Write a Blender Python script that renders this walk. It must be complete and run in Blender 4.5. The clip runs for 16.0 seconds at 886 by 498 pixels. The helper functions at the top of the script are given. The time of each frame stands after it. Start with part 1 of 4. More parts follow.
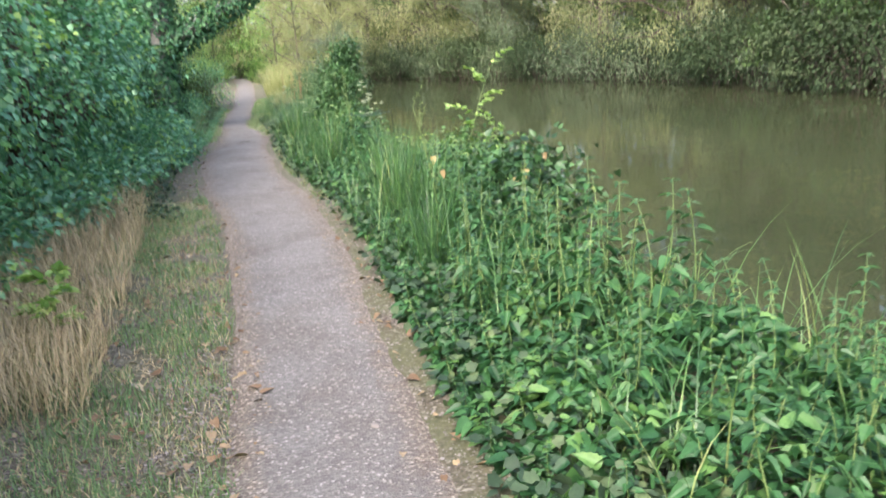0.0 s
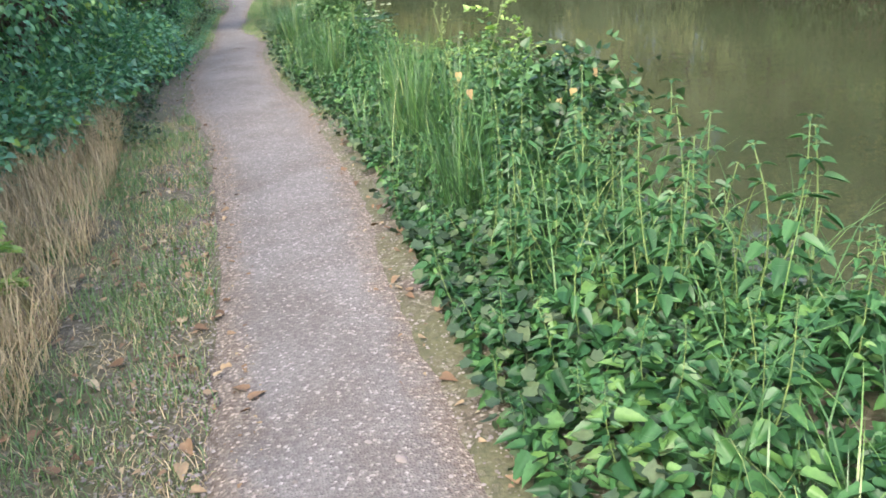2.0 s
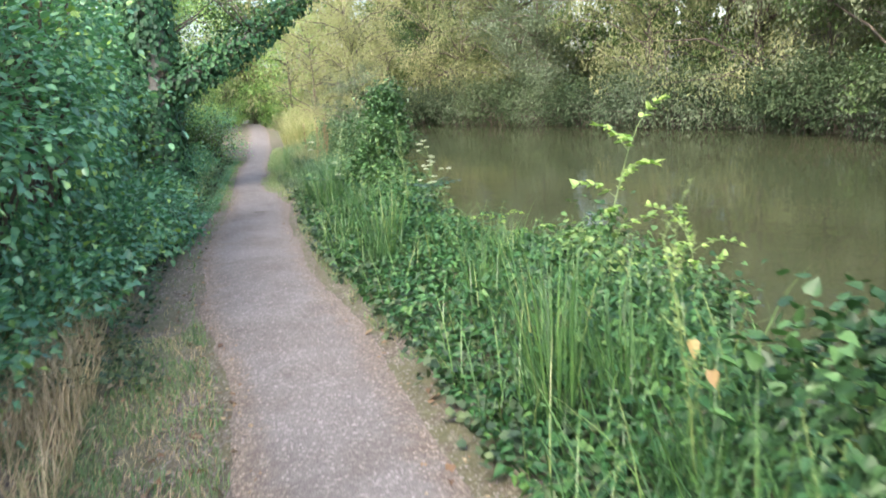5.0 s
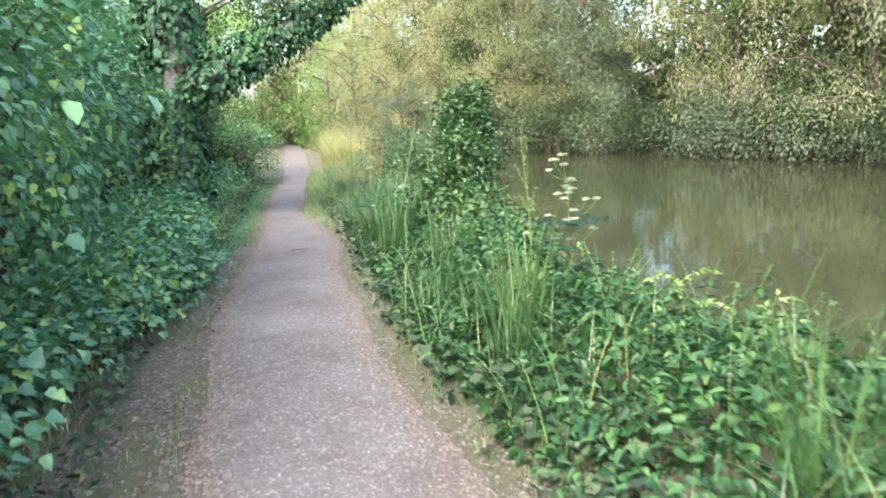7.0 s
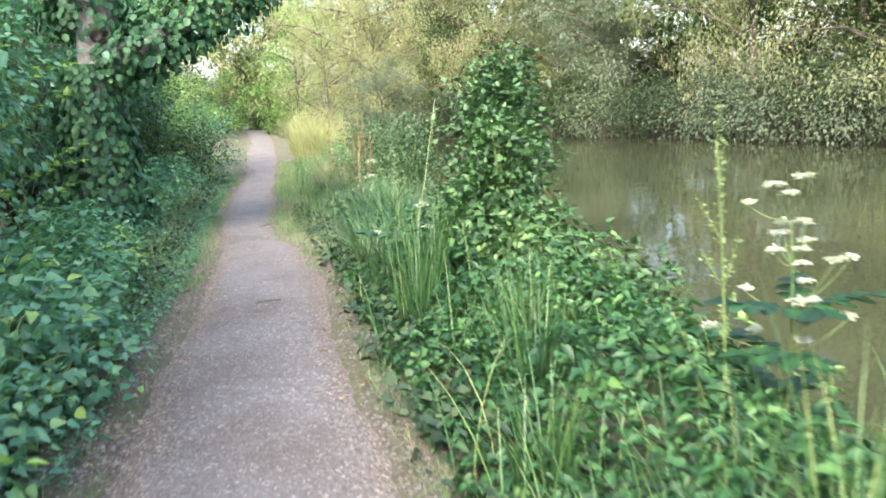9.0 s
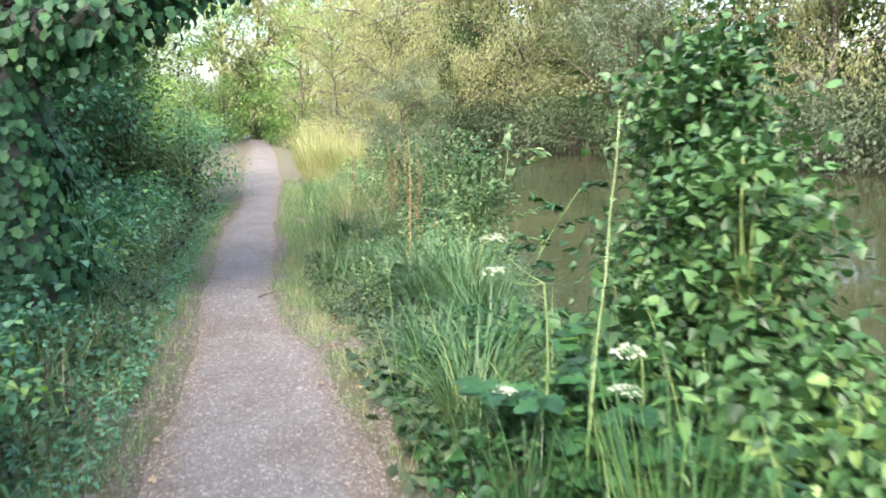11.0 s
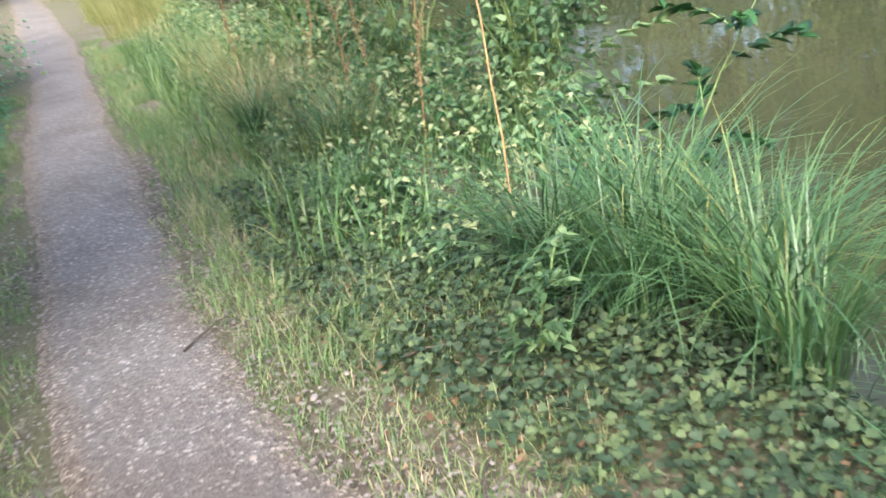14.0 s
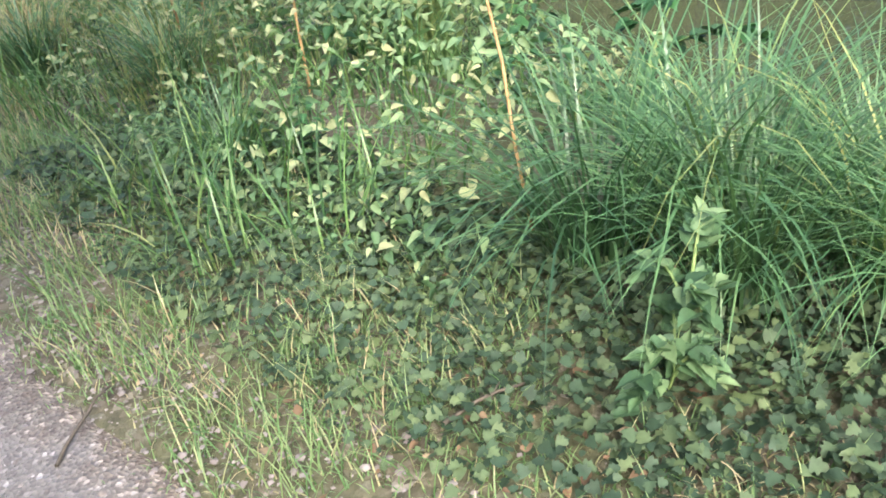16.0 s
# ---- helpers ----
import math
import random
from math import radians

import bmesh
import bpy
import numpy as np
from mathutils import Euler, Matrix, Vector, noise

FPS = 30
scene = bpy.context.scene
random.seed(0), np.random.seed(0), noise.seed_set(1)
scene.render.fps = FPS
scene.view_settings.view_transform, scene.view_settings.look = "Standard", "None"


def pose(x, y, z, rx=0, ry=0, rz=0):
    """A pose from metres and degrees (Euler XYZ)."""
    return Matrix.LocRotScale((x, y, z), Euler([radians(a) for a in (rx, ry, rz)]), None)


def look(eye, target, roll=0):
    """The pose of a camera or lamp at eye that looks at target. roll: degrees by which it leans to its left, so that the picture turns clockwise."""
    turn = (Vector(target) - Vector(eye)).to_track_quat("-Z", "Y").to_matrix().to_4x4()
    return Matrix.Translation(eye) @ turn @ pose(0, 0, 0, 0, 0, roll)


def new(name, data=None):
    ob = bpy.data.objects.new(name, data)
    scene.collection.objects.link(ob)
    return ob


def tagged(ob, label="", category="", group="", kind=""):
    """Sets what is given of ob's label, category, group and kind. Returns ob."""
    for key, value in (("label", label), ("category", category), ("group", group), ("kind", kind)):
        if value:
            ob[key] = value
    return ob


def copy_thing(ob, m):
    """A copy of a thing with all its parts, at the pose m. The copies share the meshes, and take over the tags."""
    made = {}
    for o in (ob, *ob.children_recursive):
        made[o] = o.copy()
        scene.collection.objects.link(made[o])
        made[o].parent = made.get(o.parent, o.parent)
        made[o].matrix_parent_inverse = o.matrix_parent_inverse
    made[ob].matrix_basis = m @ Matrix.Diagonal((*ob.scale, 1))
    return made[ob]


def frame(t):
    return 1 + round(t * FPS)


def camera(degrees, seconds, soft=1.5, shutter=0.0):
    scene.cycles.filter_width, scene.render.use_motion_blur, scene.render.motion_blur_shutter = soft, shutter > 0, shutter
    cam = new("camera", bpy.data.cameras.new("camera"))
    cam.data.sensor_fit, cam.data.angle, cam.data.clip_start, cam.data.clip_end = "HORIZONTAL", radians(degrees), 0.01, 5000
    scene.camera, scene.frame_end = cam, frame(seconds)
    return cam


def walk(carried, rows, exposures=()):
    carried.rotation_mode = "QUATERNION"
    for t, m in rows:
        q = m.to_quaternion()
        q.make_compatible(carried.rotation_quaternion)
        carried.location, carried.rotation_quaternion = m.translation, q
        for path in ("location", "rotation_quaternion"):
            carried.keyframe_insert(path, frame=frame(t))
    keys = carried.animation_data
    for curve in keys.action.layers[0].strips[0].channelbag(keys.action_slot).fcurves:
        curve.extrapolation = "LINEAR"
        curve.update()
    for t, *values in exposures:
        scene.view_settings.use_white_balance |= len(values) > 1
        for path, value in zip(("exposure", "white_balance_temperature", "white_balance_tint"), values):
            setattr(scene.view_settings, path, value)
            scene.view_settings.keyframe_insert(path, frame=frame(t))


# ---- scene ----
cam = camera(57.9, 16.0, 1.7, 0.4)

PATH = [
    (0, (0.065, -0.114, 1.556), (0.499, 1.773, 1.054), -4.5),
    (0.5, (0.104, 0.301, 1.504), (0.534, 2.145, 0.862), -5.4),
    (1, (0.151, 0.597, 1.509), (0.579, 2.428, 0.829), -6.8),
    (1.5, (0.204, 0.799, 1.501), (0.618, 2.627, 0.804), -4.9),
    (2, (0.169, 0.882, 1.509), (0.556, 2.705, 0.785), -5.0),
    (2.5, (0.17, 0.943, 1.52), (0.527, 2.765, 0.778), -4.0),
    (3, (0.215, 1.05, 1.546), (0.492, 2.921, 0.895), -3.2),
    (3.5, (0.184, 1.349, 1.561), (0.495, 3.252, 1.028), -2.9),
    (4, (0.101, 1.873, 1.578), (0.469, 3.783, 1.111), -4.0),
    (4.5, (0.063, 2.626, 1.58), (0.46, 4.54, 1.16), -4.1),
    (5, (0.04, 3.368, 1.633), (0.462, 5.281, 1.232), -4.6),
    (5.2, (0.041, 3.7, 1.603), (0.477, 5.617, 1.234), -4.5),
    (7.3, (-0.047, 7.022, 1.355), (0.307, 8.963, 1.028), -3.0),
    (7.5, (-0.033, 7.287, 1.378), (0.33, 9.226, 1.049), -3.0),
    (8, (0.016, 7.952, 1.397), (0.375, 9.887, 1.04), -3.2),
    (8.2, (0.016, 8.233, 1.397), (0.399, 10.158, 1.013), -3.2),
    (10.3, (0.024, 11.747, 1.397), (0.479, 13.662, 1.042), -3.5),
    (10.5, (0.038, 12.065, 1.417), (0.514, 13.975, 1.062), -2.7),
    (11, (0.044, 12.804, 1.411), (0.48, 14.725, 1.064), -2.1),
    (11.5, (0.074, 13.549, 1.416), (0.522, 15.464, 1.052), -3.5),
    (12, (-0.005, 14.175, 1.384), (0.474, 16.079, 0.998), -4.7),
    (12.5, (-0.017, 14.827, 1.338), (0.472, 16.72, 0.918), -6.5),
    (13, (-0.163, 15.391, 1.294), (0.373, 17.262, 0.832), -4.7),
    (13.5, (-0.14, 15.985, 1.291), (0.504, 17.764, 0.64), -9.5),
    (14, (-0.137, 16.52, 1.255), (0.599, 18.191, 0.438), -10.5),
    (14.5, (-0.146, 16.989, 1.279), (0.732, 18.524, 0.343), -10.9),
    (15, (-0.098, 17.375, 1.254), (0.775, 18.827, 0.192), -11.9),
    (15.5, (-0.119, 17.595, 1.229), (0.956, 18.831, 0.083), -10.7),
    (16, (-0.134, 17.587, 1.14), (0.94, 18.859, 0.03), -10.2),
]
walk(cam, [(t, look(eye, target, roll)) for t, eye, target, roll in PATH], [(0, 2.25), (4, 2.3), (5, 2.25), (8, 2.65), (12.5, 2.5), (14, 2.45), (16, 2.6)])

# ---- light ----
world = bpy.data.worlds.new("world")
scene.world = world
world.use_nodes = True
wn, wl = world.node_tree.nodes, world.node_tree.links
sky = wn.new("ShaderNodeTexSky")
sky.sky_type, sky.sun_disc = "NISHITA", False
sky.sun_elevation, sky.sun_rotation = radians(45), radians(-144.9)
sky.air_density, sky.dust_density, sky.ozone_density = 1.0, 4.0, 0.6
wl.new(sky.outputs[0], wn["Background"].inputs[0])
wn["Background"].inputs[1].default_value = 0.15
sun_data = bpy.data.lights.new("sun", "SUN")
sun_data.energy, sun_data.angle, sun_data.color = 1.15, radians(25), (1.0, 0.94, 0.85)
sun = new("sun", sun_data)
sun.matrix_world = look((-9.5, -13.5, 16.5), (0, 0, 0))


# ---- materials ----
def material(name):
    m = bpy.data.materials.new(name)
    m.use_nodes = True
    return m, m.node_tree.nodes, m.node_tree.links, m.node_tree.nodes["Principled BSDF"]


def ramp(nodes, links, value, stops):
    r = nodes.new("ShaderNodeValToRGB")
    while len(r.color_ramp.elements) < len(stops):
        r.color_ramp.elements.new(0.5)
    for e, (p, c) in zip(r.color_ramp.elements, stops):
        e.position, e.color = p, (*c, 1)
    links.new(value, r.inputs[0])
    return r.outputs[0]


def noise_node(nodes, links, scale, detail=3.0, rough=0.55, coords="Object"):
    tc = nodes.new("ShaderNodeTexCoord")
    n = nodes.new("ShaderNodeTexNoise")
    n.inputs["Scale"].default_value, n.inputs["Detail"].default_value, n.inputs["Roughness"].default_value = scale, detail, rough
    links.new(tc.outputs[coords], n.inputs["Vector"])
    return n.outputs["Fac"]


def mix_colour(nodes, links, fac, a, b, mode="MIX"):
    m = nodes.new("ShaderNodeMix")
    m.data_type, m.blend_type = "RGBA", mode
    for sock, v in ((m.inputs[0], fac), (m.inputs[6], a), (m.inputs[7], b)):
        if isinstance(v, (int, float)):
            sock.default_value = v
        elif isinstance(v, tuple):
            sock.default_value = (*v, 1)
        else:
            links.new(v, sock)
    return m.outputs[2]


def leaf_material(name, stops, clear=0.3, gloss=0.42, patch=2.0, each=0.75, sheen=0.45):
    """Leaves: a colour of its own for each leaf, drifting over the plant, and part of the light passing through."""
    m, n, l, b = material(name)
    geo = n.new("ShaderNodeNewGeometry")
    add = n.new("ShaderNodeMath")
    add.operation, add.use_clamp = "MULTIPLY_ADD", True
    l.new(noise_node(n, l, patch, 2.0), add.inputs[0])
    add.inputs[1].default_value = 0.9
    sub = n.new("ShaderNodeMath")
    sub.operation = "MULTIPLY_ADD"
    l.new(geo.outputs["Random Per Island"], sub.inputs[0])
    sub.inputs[1].default_value = each
    own = n.new("ShaderNodeObjectInfo")
    off = n.new("ShaderNodeMath")
    off.operation = "MULTIPLY_ADD"
    l.new(own.outputs["Random"], off.inputs[0])
    off.inputs[1].default_value, off.inputs[2].default_value = 0.45, -0.17 - each * 0.5
    l.new(off.outputs[0], sub.inputs[2])
    l.new(sub.outputs[0], add.inputs[2])
    col = ramp(n, l, add.outputs[0], stops)
    col = mix_colour(n, l, 0.35, col, ramp(n, l, noise_node(n, l, 60.0, 2.0), [(0.3, (0.45, 0.45, 0.45)), (0.7, (1.3, 1.3, 1.3))]), "MULTIPLY")
    l.new(col, b.inputs["Base Color"])
    b.inputs["Roughness"].default_value = gloss
    b.inputs["Specular IOR Level"].default_value = sheen
    tr = n.new("ShaderNodeBsdfTranslucent")
    l.new(mix_colour(n, l, 1.0, col, (1.0, 1.25, 0.55), "MULTIPLY"), tr.inputs[0])
    mx = n.new("ShaderNodeMixShader")
    mx.inputs[0].default_value = clear
    l.new(b.outputs[0], mx.inputs[1])
    l.new(tr.outputs[0], mx.inputs[2])
    l.new(mx.outputs[0], n["Material Output"].inputs[0])
    return m


def rough_material(name, stops, scale, fine=60.0, rough=0.9, bump=0.4):
    m, n, l, b = material(name)
    col = ramp(n, l, noise_node(n, l, scale, 5.0, 0.6), stops)
    col = mix_colour(n, l, 0.5, col, ramp(n, l, noise_node(n, l, fine, 3.0), [(0.3, (0.45, 0.45, 0.45)), (0.7, (1.35, 1.35, 1.35))]), "MULTIPLY")
    l.new(col, b.inputs["Base Color"])
    b.inputs["Roughness"].default_value = rough
    bp = n.new("ShaderNodeBump")
    bp.inputs["Strength"].default_value, bp.inputs["Distance"].default_value = bump, 0.01
    l.new(noise_node(n, l, fine, 4.0), bp.inputs["Height"])
    l.new(bp.outputs[0], b.inputs["Normal"])
    return m


NETTLE = leaf_material("nettle_leaf", [(0.0, (0.009, 0.033, 0.014)), (0.45, (0.024, 0.081, 0.028)), (0.8, (0.049, 0.138, 0.045)), (1.0, (0.108, 0.210, 0.059))], 0.2, 0.45, 2.0, 0.75, 0.35)
BIND = leaf_material("bindweed_leaf", [(0.0, (0.016, 0.047, 0.017)), (0.45, (0.045, 0.109, 0.037)), (0.8, (0.089, 0.183, 0.061)), (1.0, (0.184, 0.272, 0.087))], 0.24, 0.45, 2.0, 0.75, 0.4)
HERB = leaf_material("bank_herb_leaf", [(0.0, (0.033, 0.074, 0.041)), (0.5, (0.092, 0.172, 0.083)), (0.85, (0.198, 0.286, 0.146)), (1.0, (0.359, 0.373, 0.211))], 0.28, 0.55, 2.0, 0.75, 0.25)
HEDGE = leaf_material("hedge_leaf", [(0.0, (0.052, 0.143, 0.093)), (0.5, (0.105, 0.260, 0.156)), (0.85, (0.193, 0.386, 0.194)), (1.0, (0.349, 0.503, 0.139))], 0.3, 0.32, 0.8)
IVY = leaf_material("ivy_leaf", [(0.0, (0.017, 0.056, 0.031)), (0.6, (0.039, 0.112, 0.050)), (1.0, (0.084, 0.182, 0.063))], 0.12, 0.5, 1.5, 0.75, 0.22)
WILLOW = leaf_material("willow_leaf", [(0.0, (0.115, 0.142, 0.071)), (0.45, (0.222, 0.242, 0.125)), (0.8, (0.342, 0.340, 0.186)), (1.0, (0.474, 0.425, 0.259))], 0.35, 0.65, 0.35, 0.22, 0.1)
SALLOW = leaf_material("sallow_leaf", [(0.0, (0.067, 0.096, 0.062)), (0.5, (0.131, 0.169, 0.111)), (1.0, (0.241, 0.265, 0.169))], 0.28, 0.65, 0.4, 0.22, 0.1)
DARKTREE = leaf_material("alder_leaf", [(0.0, (0.023, 0.050, 0.021)), (0.5, (0.054, 0.099, 0.038)), (1.0, (0.122, 0.176, 0.060))], 0.3, 0.45, 0.4, 0.22, 0.1)
# scrub leaves darkened to hold the shade under the far bank's overhang
SHADED_SCRUB = leaf_material("shaded_scrub_leaf", [(0.0, (0.020, 0.036, 0.018)), (0.5, (0.042, 0.066, 0.032)), (1.0, (0.085, 0.112, 0.055))], 0.2, 0.5, 0.4, 0.22, 0.1)
# lime leaves; on far shrubs and ash this bright colour stands for sunshine
LIME = leaf_material("lime_sunlit_leaf", [(0.0, (0.132, 0.251, 0.079)), (0.5, (0.265, 0.397, 0.130)), (1.0, (0.450, 0.555, 0.187))], 0.4, 0.5, 0.5)
SEDGE = leaf_material("sedge_blade", [(0.0, (0.021, 0.060, 0.027)), (0.5, (0.054, 0.130, 0.056)), (0.85, (0.112, 0.212, 0.084)), (1.0, (0.258, 0.270, 0.091))], 0.2, 0.38, 1.5)
GRASS = leaf_material("verge_grass", [(0.0, (0.062, 0.140, 0.056)), (0.5, (0.129, 0.227, 0.087)), (0.85, (0.231, 0.295, 0.138)), (1.0, (0.431, 0.348, 0.226))], 0.3, 0.5, 1.2)
RUSH = leaf_material("rush_blade", [(0.0, (0.023, 0.064, 0.026)), (0.5, (0.061, 0.140, 0.048)), (0.85, (0.127, 0.236, 0.072)), (1.0, (0.278, 0.311, 0.125))], 0.3, 0.38, 1.5)
STRAW = leaf_material("dry_grass", [(0.0, (0.223, 0.179, 0.112)), (0.5, (0.446, 0.341, 0.224)), (1.0, (0.685, 0.569, 0.374))], 0.2, 0.7, 1.5)
GOLD = leaf_material("seeding_grass", [(0.0, (0.20, 0.24, 0.09)), (0.5, (0.36, 0.36, 0.17)), (1.0, (0.52, 0.46, 0.27))], 0.35, 0.55, 0.8)
YELLOW = leaf_material("yellowed_leaf", [(0.0, (0.208, 0.216, 0.050)), (0.5, (0.320, 0.264, 0.080)), (1.0, (0.384, 0.264, 0.150))], 0.35, 0.5, 3.0)
LITTER = leaf_material("fallen_leaf", [(0.0, (0.086, 0.047, 0.025)), (0.5, (0.194, 0.122, 0.072)), (0.85, (0.331, 0.252, 0.158)), (1.0, (0.396, 0.338, 0.238))], 0.1, 0.75, 4.0)
UMBEL = leaf_material("white_florets", [(0.0, (0.344, 0.394, 0.295)), (1.0, (0.541, 0.558, 0.492))], 0.3, 0.6, 8.0)
GROUNDLEAF = leaf_material("ground_ivy_leaf", [(0.0, (0.016, 0.032, 0.018)), (0.5, (0.042, 0.074, 0.044)), (1.0, (0.111, 0.152, 0.070))], 0.12, 0.6, 4.0, 0.75, 0.2)
STEM = rough_material("green_stem", [(0.3, (0.09, 0.17, 0.05)), (0.7, (0.20, 0.26, 0.09))], 6.0, 80.0, 0.6, 0.1)
PALESTEM = rough_material("pale_stem", [(0.3, (0.15, 0.23, 0.085)), (0.7, (0.25, 0.31, 0.14))], 6.0, 80.0, 0.6, 0.1)
DRYSTEM = rough_material("dead_stem", [(0.3, (0.27, 0.155, 0.065)), (0.7, (0.42, 0.28, 0.135))], 8.0, 90.0, 0.8, 0.2)
BARK = rough_material("grey_bark", [(0.25, (0.12, 0.115, 0.11)), (0.55, (0.27, 0.26, 0.25)), (0.8, (0.40, 0.39, 0.37))], 3.5, 40.0, 0.9, 0.8)
TWIG = rough_material("brown_twig", [(0.3, (0.055, 0.045, 0.034)), (0.7, (0.12, 0.10, 0.078))], 6.0, 60.0, 0.9, 0.4)
KNOT = rough_material("dark_knot", [(0.3, (0.025, 0.02, 0.018)), (0.7, (0.06, 0.05, 0.045))], 9.0, 50.0, 0.95, 0.8)
PEBBLE = leaf_material("pebble", [(0.0, (0.13, 0.11, 0.10)), (0.5, (0.24, 0.21, 0.20)), (0.9, (0.30, 0.27, 0.25)), (1.0, (0.42, 0.39, 0.36))], 0.0, 0.8, 5.0)


def gravel_material():
    m, n, l, b = material("fine_gravel")
    tc = n.new("ShaderNodeTexCoord")
    vo = n.new("ShaderNodeTexVoronoi")
    vo.inputs["Scale"].default_value = 95.0
    l.new(tc.outputs["Object"], vo.inputs["Vector"])
    sep = n.new("ShaderNodeSeparateColor")
    l.new(vo.outputs["Color"], sep.inputs[0])
    grit = ramp(n, l, sep.outputs[0], [(0.0, (0.104, 0.098, 0.094)), (0.5, (0.141, 0.133, 0.128)), (0.9, (0.178, 0.168, 0.162)), (1.0, (0.34, 0.325, 0.315))])
    wear = ramp(n, l, noise_node(n, l, 1.3, 5.0, 0.65), [(0.3, (0.66, 0.58, 0.52)), (0.55, (1.0, 0.97, 0.97)), (0.75, (1.18, 1.15, 1.16))])
    col = mix_colour(n, l, 0.9, grit, wear, "MULTIPLY")
    tread = n.new("ShaderNodeAttribute")
    tread.attribute_name = "trodden"
    edge = n.new("ShaderNodeMath")
    edge.operation = "MULTIPLY_ADD"
    l.new(noise_node(n, l, 5.0, 5.0, 0.75), edge.inputs[0])
    edge.inputs[1].default_value = 0.9
    l.new(tread.outputs["Fac"], edge.inputs[2])
    dirt = ramp(n, l, sep.outputs[0], [(0.0, (0.082, 0.062, 0.048)), (0.5, (0.132, 0.106, 0.086)), (0.85, (0.185, 0.154, 0.128)), (1.0, (0.36, 0.30, 0.25))])
    col = mix_colour(n, l, ramp(n, l, edge.outputs[0], [(0.68, (0, 0, 0)), (1.08, (1, 1, 1))]), dirt, col)
    l.new(col, b.inputs["Base Color"])
    b.inputs["Roughness"].default_value = 0.9
    bp = n.new("ShaderNodeBump")
    bp.inputs["Strength"].default_value, bp.inputs["Distance"].default_value = 0.7, 0.008
    l.new(vo.outputs["Distance"], bp.inputs["Height"])
    l.new(bp.outputs[0], b.inputs["Normal"])
    return m


def water_material():
    m, n, l, b = material("muddy_water")
    l.new(ramp(n, l, noise_node(n, l, 0.25, 3.0), [(0.3, (0.030, 0.036, 0.019)), (0.7, (0.046, 0.052, 0.027))]), b.inputs["Base Color"])
    b.inputs["Roughness"].default_value = 0.03
    b.inputs["IOR"].default_value = 1.333
    bp = n.new("ShaderNodeBump")
    bp.inputs["Strength"].default_value, bp.inputs["Distance"].default_value = 0.25, 0.02
    l.new(noise_node(n, l, 2.2, 3.0, 0.5), bp.inputs["Height"])
    l.new(bp.outputs[0], b.inputs["Normal"])
    return m


def soil_material():
    """Bank soil: brown earth with grit and crumbs, mossy where nobody treads."""
    m, n, l, b = material("bank_soil")
    tc = n.new("ShaderNodeTexCoord")
    vo = n.new("ShaderNodeTexVoronoi")
    vo.inputs["Scale"].default_value = 60.0
    l.new(tc.outputs["Object"], vo.inputs["Vector"])
    sep = n.new("ShaderNodeSeparateColor")
    l.new(vo.outputs["Color"], sep.inputs[0])
    crumb = ramp(n, l, sep.outputs[0], [(0.0, (0.045, 0.034, 0.027)), (0.5, (0.095, 0.075, 0.060)), (0.85, (0.165, 0.136, 0.114)), (1.0, (0.34, 0.30, 0.265))])
    moss = ramp(n, l, noise_node(n, l, 30.0, 4.0, 0.7), [(0.3, (0.050, 0.056, 0.026)), (0.7, (0.110, 0.112, 0.054))])
    where = ramp(n, l, noise_node(n, l, 1.5, 5.0, 0.7), [(0.38, (0, 0, 0)), (0.55, (0.9, 0.9, 0.9))])
    l.new(mix_colour(n, l, where, crumb, moss), b.inputs["Base Color"])
    b.inputs["Roughness"].default_value = 0.95
    bp = n.new("ShaderNodeBump")
    bp.inputs["Strength"].default_value, bp.inputs["Distance"].default_value = 0.8, 0.012
    l.new(noise_node(n, l, 45.0, 5.0, 0.7), bp.inputs["Height"])
    l.new(bp.outputs[0], b.inputs["Normal"])
    return m


GRAVEL, WATER, SOIL = gravel_material(), water_material(), soil_material()

# ---- mesh helpers ----
rng = np.random.default_rng(7)


class Geo:
    """Gathers vertices and faces of one part."""

    def __init__(self):
        self.v, self.f, self.count = [], [], 0

    def add(self, verts, faces):
        verts = np.asarray(verts, float).reshape(-1, 3)
        self.v.append(verts)
        for sides in faces:
            a = np.asarray(sides, int)
            if a.size:
                self.f.append(a + self.count)
        self.count += len(verts)

    def mesh(self, name, mat, smooth=False):
        me = bpy.data.meshes.new(name)
        v = np.concatenate(self.v)
        total = np.concatenate([np.full(len(f), f.shape[1]) for f in self.f])
        loops = np.concatenate([f.ravel() for f in self.f])
        me.vertices.add(len(v))
        me.vertices.foreach_set("co", v.astype(np.float32).ravel())
        me.loops.add(len(loops))
        me.loops.foreach_set("vertex_index", loops.astype(np.int32))
        me.polygons.add(len(total))
        me.polygons.foreach_set("loop_start", np.concatenate([[0], np.cumsum(total)[:-1]]).astype(np.int32))
        me.polygons.foreach_set("loop_total", total.astype(np.int32))
        if smooth:
            me.polygons.foreach_set("use_smooth", np.ones(len(total), bool))
        me.materials.append(mat)
        me.update(calc_edges=True)
        return me


def part(name, geo, mat, parent=None, label="", smooth=False):
    ob = new(name, geo.mesh(name, mat, smooth))
    ob.parent = parent
    return tagged(ob, label)


def unit(a):
    return a / np.maximum(np.linalg.norm(a, axis=-1, keepdims=True), 1e-9)


